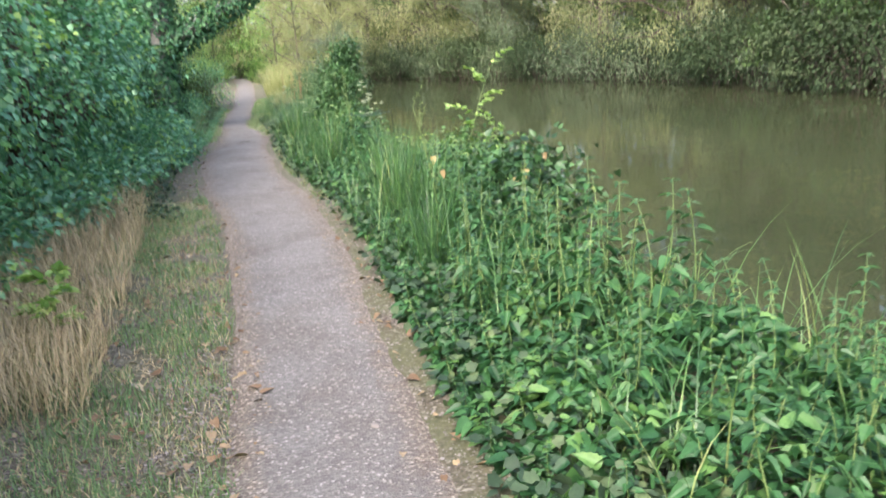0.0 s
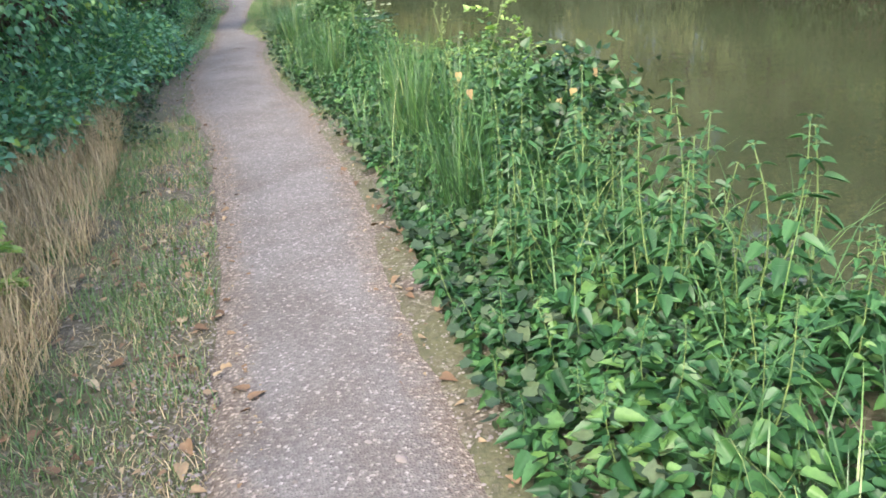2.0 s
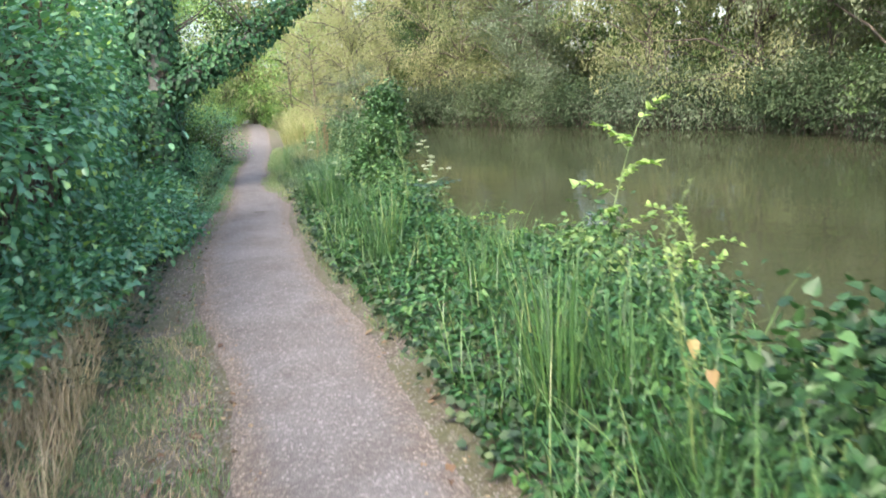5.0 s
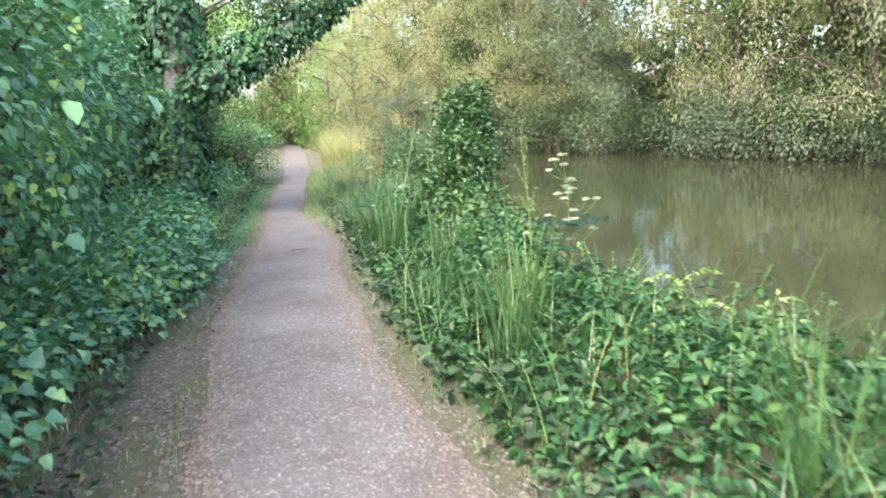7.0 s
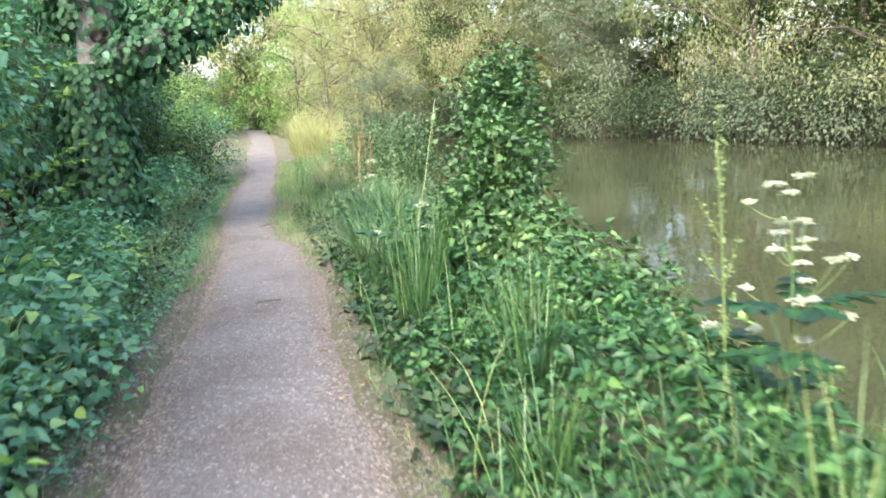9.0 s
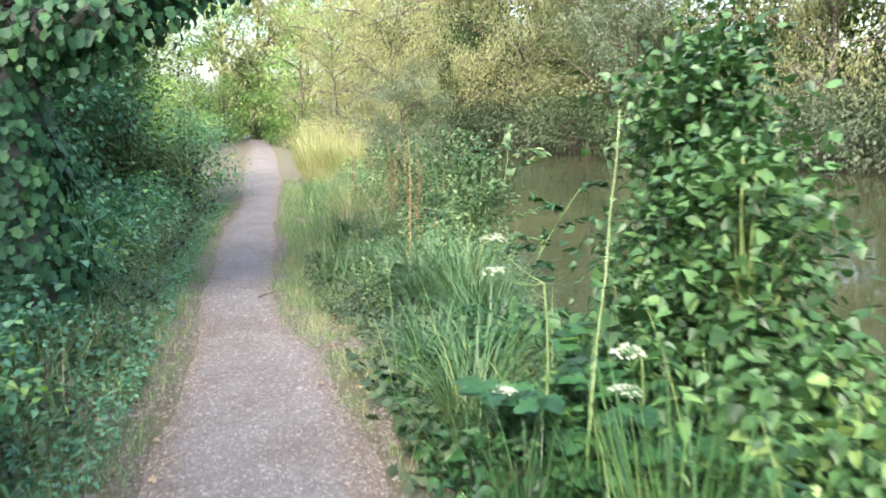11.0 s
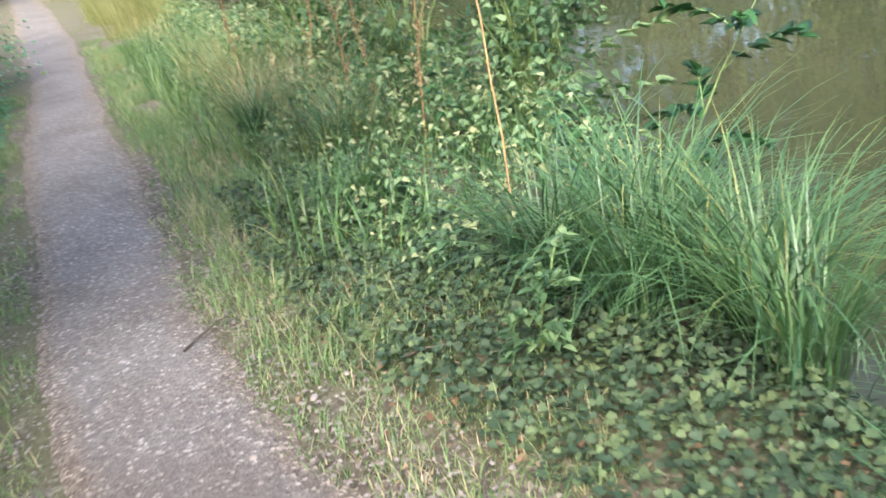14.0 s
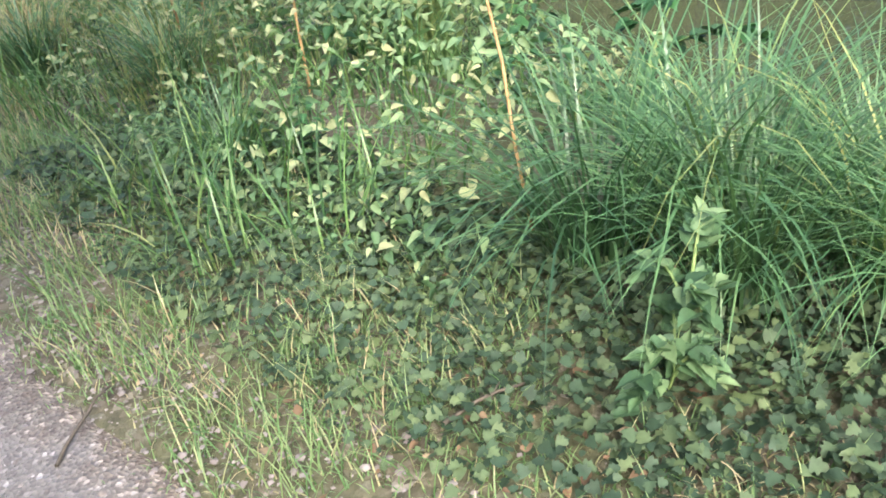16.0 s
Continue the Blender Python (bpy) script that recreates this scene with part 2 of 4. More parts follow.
def outline_leaf(rim, fold=0.18, droop=0.25):
    """A leaf of length 1 along x from the half outline [(along, across), ...]: two halves folded on the midrib."""
    right = [(0, 0)] + list(rim) + [(1, 0)]
    pts = [(u, -w, abs(w) * fold - droop * u * u) for u, w in right]
    pts += [(u, w, abs(w) * fold - droop * u * u) for u, w in reversed(rim)]
    k = len(rim)
    return np.array(pts), [np.array([list(range(k + 2))]), np.array([[k + 1] + list(range(k + 2, 2 * k + 2)) + [0]])]


DIAMOND = outline_leaf([(0.42, 0.5)])
OVAL = outline_leaf([(0.22, 0.42), (0.6, 0.42)])
HEART = outline_leaf([(-0.06, 0.30), (0.14, 0.52), (0.45, 0.42), (0.75, 0.19)])
SERRATE = outline_leaf([(0.02, 0.24), (0.12, 0.48), (0.24, 0.43), (0.30, 0.50), (0.42, 0.40), (0.50, 0.42), (0.62, 0.29), (0.70, 0.29), (0.82, 0.13)], 0.22, 0.35)
TOOTHED = outline_leaf([(0.06, 0.36), (0.25, 0.48), (0.6, 0.32)], 0.22, 0.3)
TREFOIL = outline_leaf([(0.10, 0.52), (0.34, 0.36), (0.62, 0.50)], 0.15, 0.2)
LOBED = outline_leaf([(0.0, 0.28), (0.14, 0.58), (0.30, 0.36), (0.52, 0.60), (0.62, 0.30), (0.86, 0.28)], 0.15, 0.2)


def leaves(geo, shape, at, along, up, size, wide):
    """One leaf of that shape at each place: along is its midrib, up its upper side."""
    tv, tf = shape
    at, along = np.asarray(at, float), unit(np.asarray(along, float))
    side = unit(np.cross(np.asarray(up, float), along))
    top = np.cross(along, side)
    size = np.broadcast_to(np.asarray(size, float), (len(at),))[:, None, None]
    wide = np.broadcast_to(np.asarray(wide, float), (len(at),))[:, None, None]
    v = at[:, None] + size * (tv[None, :, :1] * along[:, None] + wide * tv[None, :, 1:2] * side[:, None] + tv[None, :, 2:] * top[:, None])
    n, k = len(at), len(tv)
    geo.add(v.reshape(-1, 3), [(np.arange(n)[:, None, None] * k + f[None]).reshape(-1, f.shape[1]) for f in tf])


def blades(geo, at, heading, length, bend, width, steps=4, lean=0.12):
    """Grass blades: ribbons that rise from their feet and bow over towards their heading."""
    at = np.asarray(at, float)
    n = len(at)
    heading, length, bend, width, lean = [np.broadcast_to(np.asarray(a, float), (n,)) for a in (heading, length, bend, width, lean)]
    d = np.stack([np.cos(heading), np.sin(heading)], 1)
    s = np.stack([-np.sin(heading), np.cos(heading)], 1)
    p, ang, rows = at.copy(), lean.copy(), []
    for i in range(steps + 1):
        w = width * (1 - (i / steps) ** 2) * 0.5
        if i == steps:
            rows.append(p[:, None].copy())
        else:
            off = np.concatenate([s * w[:, None], np.zeros((n, 1))], 1)
            rows.append(np.stack([p - off, p + off], 1))
        st = (length / steps)[:, None]
        p = p + st * np.concatenate([d * np.sin(ang)[:, None], np.cos(ang)[:, None]], 1)
        ang = ang + bend / steps
    v = np.concatenate(rows, 1)
    k = 2 * steps + 1
    base = np.arange(n)[:, None, None] * k
    quads = np.array([[2 * i, 2 * i + 1, 2 * i + 3, 2 * i + 2] for i in range(steps - 1)])
    tri = np.array([[2 * steps - 2, 2 * steps - 1, 2 * steps]])
    geo.add(v.reshape(-1, 3), [(base + quads[None]).reshape(-1, 4), (base + tri[None]).reshape(-1, 3)])


def tube(geo, pts, radii, sides=6):
    pts = np.asarray(pts, float)
    t = unit(np.gradient(pts, axis=0))
    ref = np.array([1.0, 0, 0]) if abs(t[0][0]) < 0.8 else np.array([0, 1.0, 0])
    a = unit(np.cross(t, ref))
    b = np.cross(t, a)
    ang = np.arange(sides) * 2 * np.pi / sides
    ring = np.cos(ang)[None, :, None] * a[:, None] + np.sin(ang)[None, :, None] * b[:, None]
    v = pts[:, None] + ring * np.asarray(radii, float).reshape(-1, 1, 1)
    k = len(pts)
    j = np.arange(sides)
    quads = np.concatenate([np.stack([i * sides + j, i * sides + (j + 1) % sides, (i + 1) * sides + (j + 1) % sides, (i + 1) * sides + j], 1) for i in range(k - 1)])
    geo.add(v.reshape(-1, 3), [quads, ((k - 1) * sides + j)[None]])


def bow(a, b, sag, steps=6, wander=0.0):
    """Points from a to b, bowed by the vector sag."""
    a, b, sag = np.array(a, float), np.array(b, float), np.array(sag, float)
    u = np.linspace(0, 1, steps)[:, None]
    p = a + (b - a) * u + sag * 4 * u * (1 - u)
    p[1:-1] += rng.normal(0, wander, (steps - 2, 3)) if wander else 0
    return p


def sphere_dirs(n):
    return unit(rng.normal(size=(n, 3)))


# ---- the ground, the path and the water ----
def path_left(y):
    return np.interp(y, [-20, 3, 6, 8, 10, 12, 14, 15.6, 17.5, 20, 23, 25, 27, 30, 36, 46, 54, 62], [-0.2, -0.2, -0.26, -0.40, -0.64, -0.74, -0.68, -0.58, -0.50, -0.50, -0.48, -0.38, -0.28, -0.36, -0.32, -0.28, -0.35, -0.6])


def path_right(y):
    return np.interp(y, [-20, 2, 6, 8.5, 10, 11, 13, 14.5, 15.8, 16.7, 17.6, 18.5, 19.3, 20.4, 22.4, 24, 27, 30, 36, 46, 54, 62], [0.68, 0.68, 0.78, 0.74, 0.60, 0.50, 0.47, 0.46, 0.50, 0.44, 0.36, 0.16, 0.13, 0.20, 0.26, 0.30, 0.42, 0.58, 0.70, 0.80, 0.70, 0.45])


def near_bank(y):
    y = np.asarray(y, float)
    return 2.45 - 0.25 * np.clip((y - 8) / 4, 0, 1) + 0.18 * np.sin(y * 0.9 + 0.5) - 0.62 * np.exp(-((y - 17.3) / 0.8) ** 2) - 0.35 * np.exp(-((y - 4.4) / 0.6) ** 2) + 0.35 * np.exp(-((y - 9.3) / 1.5) ** 2) - np.clip((y - 40) * 0.1, 0, 3)


def far_bank(y):
    return np.interp(y, [-400, 26, 34, 46, 60, 400], [14.6, 13.8, 11.8, 8.6, 4.5, -30])


WATER_LEVEL = -0.34


def ground_height(x, y):
    x, y = np.asarray(x, float), np.asarray(y, float)
    e, f = near_bank(y), far_bank(y)
    drop = np.clip((x - e + 0.35) / 0.55, 0, 1) ** 1.6 * 1.0
    rise = np.clip((x - f) / 0.8, 0, 1) * 1.25
    z = -drop + np.where(x > f, rise, 0)
    z += 0.020 * np.sin(x * 2.1 + y * 0.7) * np.sin(y * 1.3 - x)
    left = np.clip((path_left(y) - 0.5 - x) / 1.5, 0, 1)
    z += 0.10 * left * (0.6 + 0.4 * np.sin(y * 1.1))
    in_path = np.clip(np.minimum(x - path_left(y), path_right(y) - x) / 0.25, 0, 1)
    return z * (1 - in_path) - 0.012 * in_path


def build_ground():
    far = np.array([30, 40, 60, 100, 180, 400, 1000, 3000.0])
    xs = np.concatenate([-far[::-1], np.arange(-22, -3, 1.0), np.arange(-3, 4.2, 0.12), np.arange(4.2, 17, 0.4), np.arange(17, 24, 1.0), far])
    ys = np.concatenate([-far[::-1], np.arange(-20, -2, 1.0), np.arange(-2, 34, 0.16), np.arange(34, 70, 1.0), far + 60])
    X, Y = np.meshgrid(xs, ys, indexing="ij")
    V = np.stack([X, Y, ground_height(X, Y)], -1).reshape(-1, 3)
    i, j = np.meshgrid(np.arange(len(xs) - 1), np.arange(len(ys) - 1), indexing="ij")
    a = (i * len(ys) + j).ravel()
    g = Geo()
    g.add(V, [np.stack([a, a + len(ys), a + len(ys) + 1, a + 1], 1)])
    tagged(part("ground", g, SOIL, None, "damp brown soil of the verges and canal banks", True), category="ground", kind="structure")
    # the gravel sheet, its edges ragged, a finger above the soil
    ys = np.concatenate([np.arange(-12, 34, 0.07), np.arange(34, 60, 0.5)])
    cols = 9
    wob = lambda k: np.array([0.05 * noise.noise(Vector((k, v * 1.3, 0))) + 0.03 * noise.noise(Vector((k, v * 6, 5))) + 0.02 * noise.noise(Vector((k, v * 19, 9))) for v in ys])
    lo = path_left(ys) + wob(1.7)
    hi = path_right(ys) + wob(8.2)
    u = np.linspace(0, 1, cols)
    X = lo[:, None] + (hi - lo)[:, None] * u
    Y = np.repeat(ys[:, None], cols, 1)
    Z = 0.003 + 0.024 * np.sin(np.pi * u)[None] * np.ones_like(X) + 0.004 * np.sin(X * 9 + Y * 5)
    Z[:, 0] = Z[:, -1] = -0.03
    a = (np.arange(len(ys) - 1)[:, None] * cols + np.arange(cols - 1)[None]).ravel()
    g = Geo()
    g.add(np.stack([X, Y, Z], -1), [np.stack([a, a + 1, a + cols + 1, a + cols], 1)])
    ob = tagged(part("path", g, GRAVEL, None, "trodden pinkish grey gravel towpath with ragged edges", True), category="path", kind="structure")
    wear = ob.data.attributes.new("trodden", "FLOAT", "POINT")
    wear.data.foreach_set("value", np.repeat(np.clip(1 - np.abs(u * 2 - 1) ** 1.15, 0, 1)[None], len(ys), 0).astype(np.float32).ravel())
    ys = np.concatenate([np.arange(-80, 90, 2.0)])
    g = Geo()
    w = np.stack([np.stack([near_bank(ys) - 0.7, ys, np.full_like(ys, WATER_LEVEL)], 1), np.stack([far_bank(ys) + 0.7, ys, np.full_like(ys, WATER_LEVEL)], 1)], 1)
    a = np.arange(len(ys) - 1) * 2
    g.add(w, [np.stack([a, a + 1, a + 3, a + 2], 1)])
    tagged(part("water", g, WATER, None, "still olive brown canal water with reflections"), category="water", kind="structure")


build_ground()


# ---- plants ----
def thing(name, label, category, group=""):
    return tagged(new(name), label, category, group)


def shrub(name, label, category, mat, spread, height, leaf, count, clumps=34, shape=OVAL, wide=0.7, low=0.05, group="", stem_mat=None, droop=0.3, tight=0.30, column=False):
    """A bush: stems from one foot, each ending in a clump of leaves; uneven outline and gaps."""
    root = thing(name, label, category, group)
    wood, crown = Geo(), Geo()
    d = sphere_dirs(clumps)
    r = rng.uniform(0.45, 1.0, clumps) ** 0.6
    c = np.stack([d[:, 0] * spread * r, d[:, 1] * spread * r, height * (low + (1 - low) * (0.5 + 0.5 * d[:, 2] * r))], 1)
    if column:
        c[:, 2] = height * np.linspace(0.06, 0.97, clumps)
        c[:, :2] *= (1.0 - 0.45 * np.linspace(0, 1, clumps) ** 2)[:, None]
    each = count // clumps
    for k in range(clumps):
        foot = np.array([c[k, 0] * 0.12, c[k, 1] * 0.12, -0.05])
        tube(wood, bow(foot, c[k], (c[k, 0] * -0.15, c[k, 1] * -0.15, height * 0.08), 6, 0.02 * spread), np.linspace(0.012 + 0.012 * height / 2, 0.004, 6), 5)
        q = rng.normal(size=(each, 3)) * np.array([1, 1, 0.75]) * tight * spread * rng.uniform(0.6, 1.15)
        p = c[k] + q
        p[:, 2] = np.maximum(p[:, 2], 0.03 + 0.05 * rng.random(each))
        out = unit(p - np.array([0, 0, height * 0.45])) + 0.8 * sphere_dirs(each)
        out[:, 2] -= droop
        up = np.array([0, 0, 1.0]) + 0.7 * sphere_dirs(each) + 0.3 * unit(q)
        leaves(crown, shape, p, out, up, leaf * rng.uniform(0.65, 1.25, each), wide)
    tagged(part("branchwork", wood, stem_mat or TWIG, root), kind="stuff")
    tagged(part("foliage", crown, mat, root), kind="stuff")
    return root


def place(proto, x, y, turn=None, s=1.0, sz=None, z=None, label=""):
    turn = rng.uniform(0, 360) if turn is None else turn
    z = float(ground_height(x, y)) if z is None else z
    ob = copy_thing(proto, pose(x, y, z, 0, 0, turn))
    ob.scale = (s, s, sz or s)
    if label:
        ob["label"] = label
    return ob


def put(ob, x, y, turn=0, s=1.0, z=None):
    ob.matrix_basis = pose(x, y, float(ground_height(x, y)) if z is None else z, 0, 0, turn)
    ob.scale = (s, s, s)
    return ob


def tree(name, label, mat, height, spread, leaf, count, clumps, trunk=0.16, shape=DIAMOND, wide=0.5, low=0.15, hang=0.6, group="", bark=None):
    """A tree: tapered trunk, forking limbs, twigs, and leaves in loose clumps round the twigs."""
    root = thing(name, label, "tree", group)
    stem, limbs, crown = Geo(), Geo(), Geo()
    tp = bow((0, 0, -0.1), (rng.normal(0, 0.25), rng.normal(0, 0.25), height * 0.8), (0.2 * rng.normal(), 0.2 * rng.normal(), 0), 9, 0.05)
    tube(stem, tp, np.linspace(trunk * 0.7, trunk * 0.12, 9) * np.r_[1.35, np.ones(8)], 9)
    heads = max(6, clumps // 7)
    each = count // clumps
    for h in range(heads):
        u = rng.uniform(low, 0.98)
        a = tp[int(u * 8)]
        ang = h * 2.4 + rng.uniform(-0.5, 0.5)
        reach = spread * rng.uniform(0.55, 1.0) * (1.05 - 0.55 * abs(u - 0.45))
        tip = a + np.array([math.cos(ang) * reach, math.sin(ang) * reach, height * rng.uniform(0.02, 0.2)])
        lp = bow(a, tip, (0, 0, 0.12 * reach), 7, 0.05)
        tube(limbs, lp, np.linspace(trunk * 0.3, 0.008, 7), 5)
        for c in range(clumps // heads):
            s = lp[rng.integers(2, 7)]
            e = s + rng.normal(size=3) * np.array([1, 1, 0.7]) * spread * 0.24 - np.array([0, 0, hang * 0.25 * rng.random()])
            e[2] = max(e[2], 0.15)
            tube(limbs, bow(s, e, (0, 0, 0.05), 4), np.linspace(0.014, 0.004, 4), 4)
            m = max(6, int(each * rng.uniform(0.6, 1.4)))
            w = rng.random(m)[:, None]
            p = s + (e - s) * (0.3 + 0.75 * w) + rng.normal(size=(m, 3)) * spread * 0.065
            p[:, 2] = np.maximum(p[:, 2], 0.1)
            out = unit(p - s) + 0.9 * sphere_dirs(m) - np.array([0, 0, hang])
            leaves(crown, shape, p, out, np.array([0, 0, 1.0]) + 0.45 * sphere_dirs(m), leaf * rng.uniform(0.6, 1.3, m), wide)
    part("trunk", stem, bark or TWIG, root, "", True)
    tagged(part("branchwork", limbs, TWIG, root), kind="stuff")
    tagged(part("crown", crown, mat, root), kind="stuff")
    return root


def one_leaf(name, shape, wide, mat, bent):
    g = Geo()
    tv, tf = shape
    v = tv * [1, wide, 1]
    v[:, 2] -= bent * v[:, 0] ** 2
    g.add(v, tf)
    return g.mesh(name, mat)


NETTLE_LEAVES = [one_leaf("leaf", SERRATE, w, NETTLE, b) for w, b in ((0.60, 0.0), (0.54, 0.15), (0.68, 0.05), (0.50, 0.3))]


def nettle(height, tiers, leaf, apart):
    """A nettle: upright stem, pairs of toothed leaves crossing at each joint; apart: each leaf a mesh of its own."""
    root = thing("nettle", "fresh green stinging nettle on the canal bank", "nettle", "nettles along the bank")
    stem, fol = Geo(), Geo()
    lean = rng.normal(0, 0.13, 2)
    sp = bow((0, 0, -0.03), (lean[0] * height, lean[1] * height, height), (*rng.normal(0, 0.04, 2), 0), 7)
    tube(stem, sp, np.linspace(0.005, 0.002, 7), 5)
    for i in range(tiers):
        u = 0.16 + 0.84 * i / (tiers - 1)
        p = np.array([np.interp(u * 6, np.arange(7), sp[:, c]) for c in range(3)])
        size = leaf * (1.0 - 0.68 * max(0, u - 0.5) / 0.5) * rng.uniform(0.85, 1.15)
        n = 2 if u < 0.8 else 4
        ang = i * 1.57 + rng.normal(0, 0.25) + np.arange(n) * 2 * np.pi / n + rng.normal(0, 0.2, n)
        d = np.stack([np.cos(ang), np.sin(ang), rng.uniform(-0.45, 0.45, n)], 1)
        q = p + d * size * 0.3
        up = np.array([0, 0, 1.0]) + 0.35 * sphere_dirs(n)
        sizes = size * rng.uniform(0.8, 1.15, n)
        for e in q:
            tube(stem, np.stack([p, (p + e) / 2 + [0, 0, 0.004], e]), [0.0016, 0.0014, 0.001], 3)
        if apart:
            for e, dd, uu, sz in zip(q, unit(d), up, sizes):
                side = unit(np.cross(uu, dd))
                top = np.cross(dd, side)
                ob = new("leaf", NETTLE_LEAVES[int(rng.integers(4))])
                m = Matrix((dd, side, top)).transposed().to_4x4() @ Matrix.Scale(sz, 4)
                m.translation = e
                ob.parent, ob.matrix_basis = root, m
        else:
            leaves(fol, SERRATE, q, d, up, sizes, 0.6)
    part("stem", stem, STEM, root)
    if not apart:
        tagged(part("foliage", fol, NETTLE, root), kind="stuff")
    return root


def tuft(name, label, category, mat, count, length, spread, width, bend, group="", steps=5, lean=0.15, single=0):
    root = thing(name, label, category, group)
    g = Geo()
    r = spread * np.sqrt(rng.random(count))
    a = rng.uniform(0, 2 * np.pi, count)
    at = np.stack([r * np.cos(a), r * np.sin(a), np.full(count, -0.02)], 1)
    head = a + rng.normal(0, 0.7, count)
    blades(g, at, head, length * rng.uniform(0.55, 1.1, count), bend * rng.uniform(0.4, 1.4, count), width * rng.uniform(0.7, 1.3, count), steps, lean * rng.uniform(0.2, 1.8, count))
    tagged(part("foliage", g, mat, root), kind="stuff")
    for k in range(single):
        a = k * 2.4
        b = Geo()
        blades(b, [(spread * math.cos(a), spread * math.sin(a), -0.02)], a + rng.normal(0, 0.3), length * rng.uniform(0.95, 1.2), bend * rng.uniform(0.5, 1.2), width * 1.3, 6, lean * rng.uniform(0.6, 1.8))
        part("blade", b, mat, root)
    return root


def dock(height, label, mat=None, heads=True):
    """A tall seeding stalk with whorls of small dry fruits."""
    root = thing("dock_stalk", label, "plant", "seeding stalks on the bank")
    st, fr = Geo(), Geo()
    sp = bow((0, 0, -0.03), (rng.normal(0, 0.08) * height, rng.normal(0, 0.08) * height, height), (0.03, 0.02, 0), 8, 0.004)
    tube(st, sp, np.linspace(0.007, 0.002, 8), 6)
    for k in range(9):
        s = sp[3 + k % 5]
        e = s + np.array([rng.normal(0, 0.05), rng.normal(0, 0.05), rng.uniform(0.08, 0.2)])
        tube(st, bow(s, e, (0, 0, 0), 3), [0.002, 0.0016, 0.001], 3)
        n = 26
        p = s + (e - s) * rng.random((n, 1)) + rng.normal(0, 0.008, (n, 3))
        leaves(fr, DIAMOND, p, sphere_dirs(n), sphere_dirs(n), 0.014, 0.9)
    part("stalk", st, mat or DRYSTEM, root)
    tagged(part("seed_head", fr, LITTER if mat is None else mat, root), kind="stuff")
    return root


def umbellifer(height, heads, size=0.055):
    """Cow parsley kin: branched stem, flat white umbels, cut leaves."""
    root = thing("hogweed", "white flat-topped hogweed in flower over the water", "flower", "flowering hogweed")
    st, fol = Geo(), Geo()
    sp = bow((0, 0, -0.03), (0.06, 0.03, height), (0.03, 0, 0), 7)
    tube(st, sp, np.linspace(0.008, 0.003, 7), 6)
    for k in range(heads):
        s = sp[rng.integers(3, 7)]
        e = s + np.array([rng.normal(0, 0.11), rng.normal(0, 0.11), rng.uniform(0.03, 0.18)])
        tube(st, bow(s, e, (0, 0, -0.02), 5), np.linspace(0.003, 0.0018, 5), 4)
        fl = Geo()
        n = 70
        r = size * np.sqrt(rng.random(n)) * rng.uniform(0.8, 1.3)
        a = rng.uniform(0, 6.283, n)
        p = e + np.stack([r * np.cos(a), r * np.sin(a), 0.022 - r * r * 8 + rng.normal(0, 0.003, n)], 1)
        for j in range(9):
            tube(st, np.stack([e, (e + p[j]) / 2, p[j]]), [0.0012, 0.001, 0.0008], 3)
        leaves(fl, DIAMOND, p, sphere_dirs(n) * [1, 1, 0.25], np.array([0, 0, 1.0]) + 0.4 * sphere_dirs(n), 0.016, 1.0)
        part("umbel", fl, UMBEL, root, "flat white flower head")
    for k in range(14):
        s = sp[rng.integers(1, 5)]
        a = rng.uniform(0, 6.283)
        d = np.array([math.cos(a), math.sin(a), 0.2])
        n = 7
        p = s + d * np.linspace(0.06, 0.26, n)[:, None]
        side = np.array([-d[1], d[0], 0])
        leaves(fol, LOBED, p, d + side * np.where(np.arange(n) % 2, 1, -1)[:, None], [0, 0, 1.0] + 0.2 * sphere_dirs(n), 0.10, 0.8)
    part("stem", st, STEM, root)
    part("leaves", fol, NETTLE, root)
    return root


def sapling(height, name, label, mat, pairs=9, leaf=0.075, lean=(0.25, 0.0)):
    """A thin sapling with spreading side shoots that carry rows of leaflets."""
    root = thing(name, label, "plant")
    st, side, fol = Geo(), Geo(), Geo()
    sp = bow((0, 0, -0.03), (lean[0] * height, lean[1] * height, height), (-0.04, 0, 0), 8, 0.006)
    tube(st, sp, np.linspace(0.009, 0.003, 8) * min(1.0, height / 1.2), 6)
    for k in range(pairs):
        s = sp[min(7, 2 + k * 6 // pairs)]
        a = k * 2.4 + rng.normal(0, 0.3)
        e = s + np.array([math.cos(a), math.sin(a), rng.uniform(0.1, 0.7)]) * height * rng.uniform(0.2, 0.36)
        b = bow(s, e, (0, 0, 0.05), 6)
        tube(side, b, np.linspace(0.004, 0.0015, 6), 4)
        for q in b[1:]:
            n = 4
            d = unit(e - s) + 0.9 * sphere_dirs(n) * [1, 1, 0.4]
            leaves(fol, SERRATE, q + 0.01 * sphere_dirs(n), d, [0, 0, 1.0] + 0.35 * sphere_dirs(n), leaf * rng.uniform(0.6, 1.25, n), 0.75)
    part("stem", st, STEM, root)
    tagged(part("branchwork", side, STEM, root), kind="stuff")
    tagged(part("foliage", fol, mat, root), kind="stuff")
    return root


def hide_proto(ob):
    """Drops a pattern plant once its copies stand."""
    for o in (*ob.children_recursive, ob):
        bpy.data.objects.remove(o, do_unlink=True)


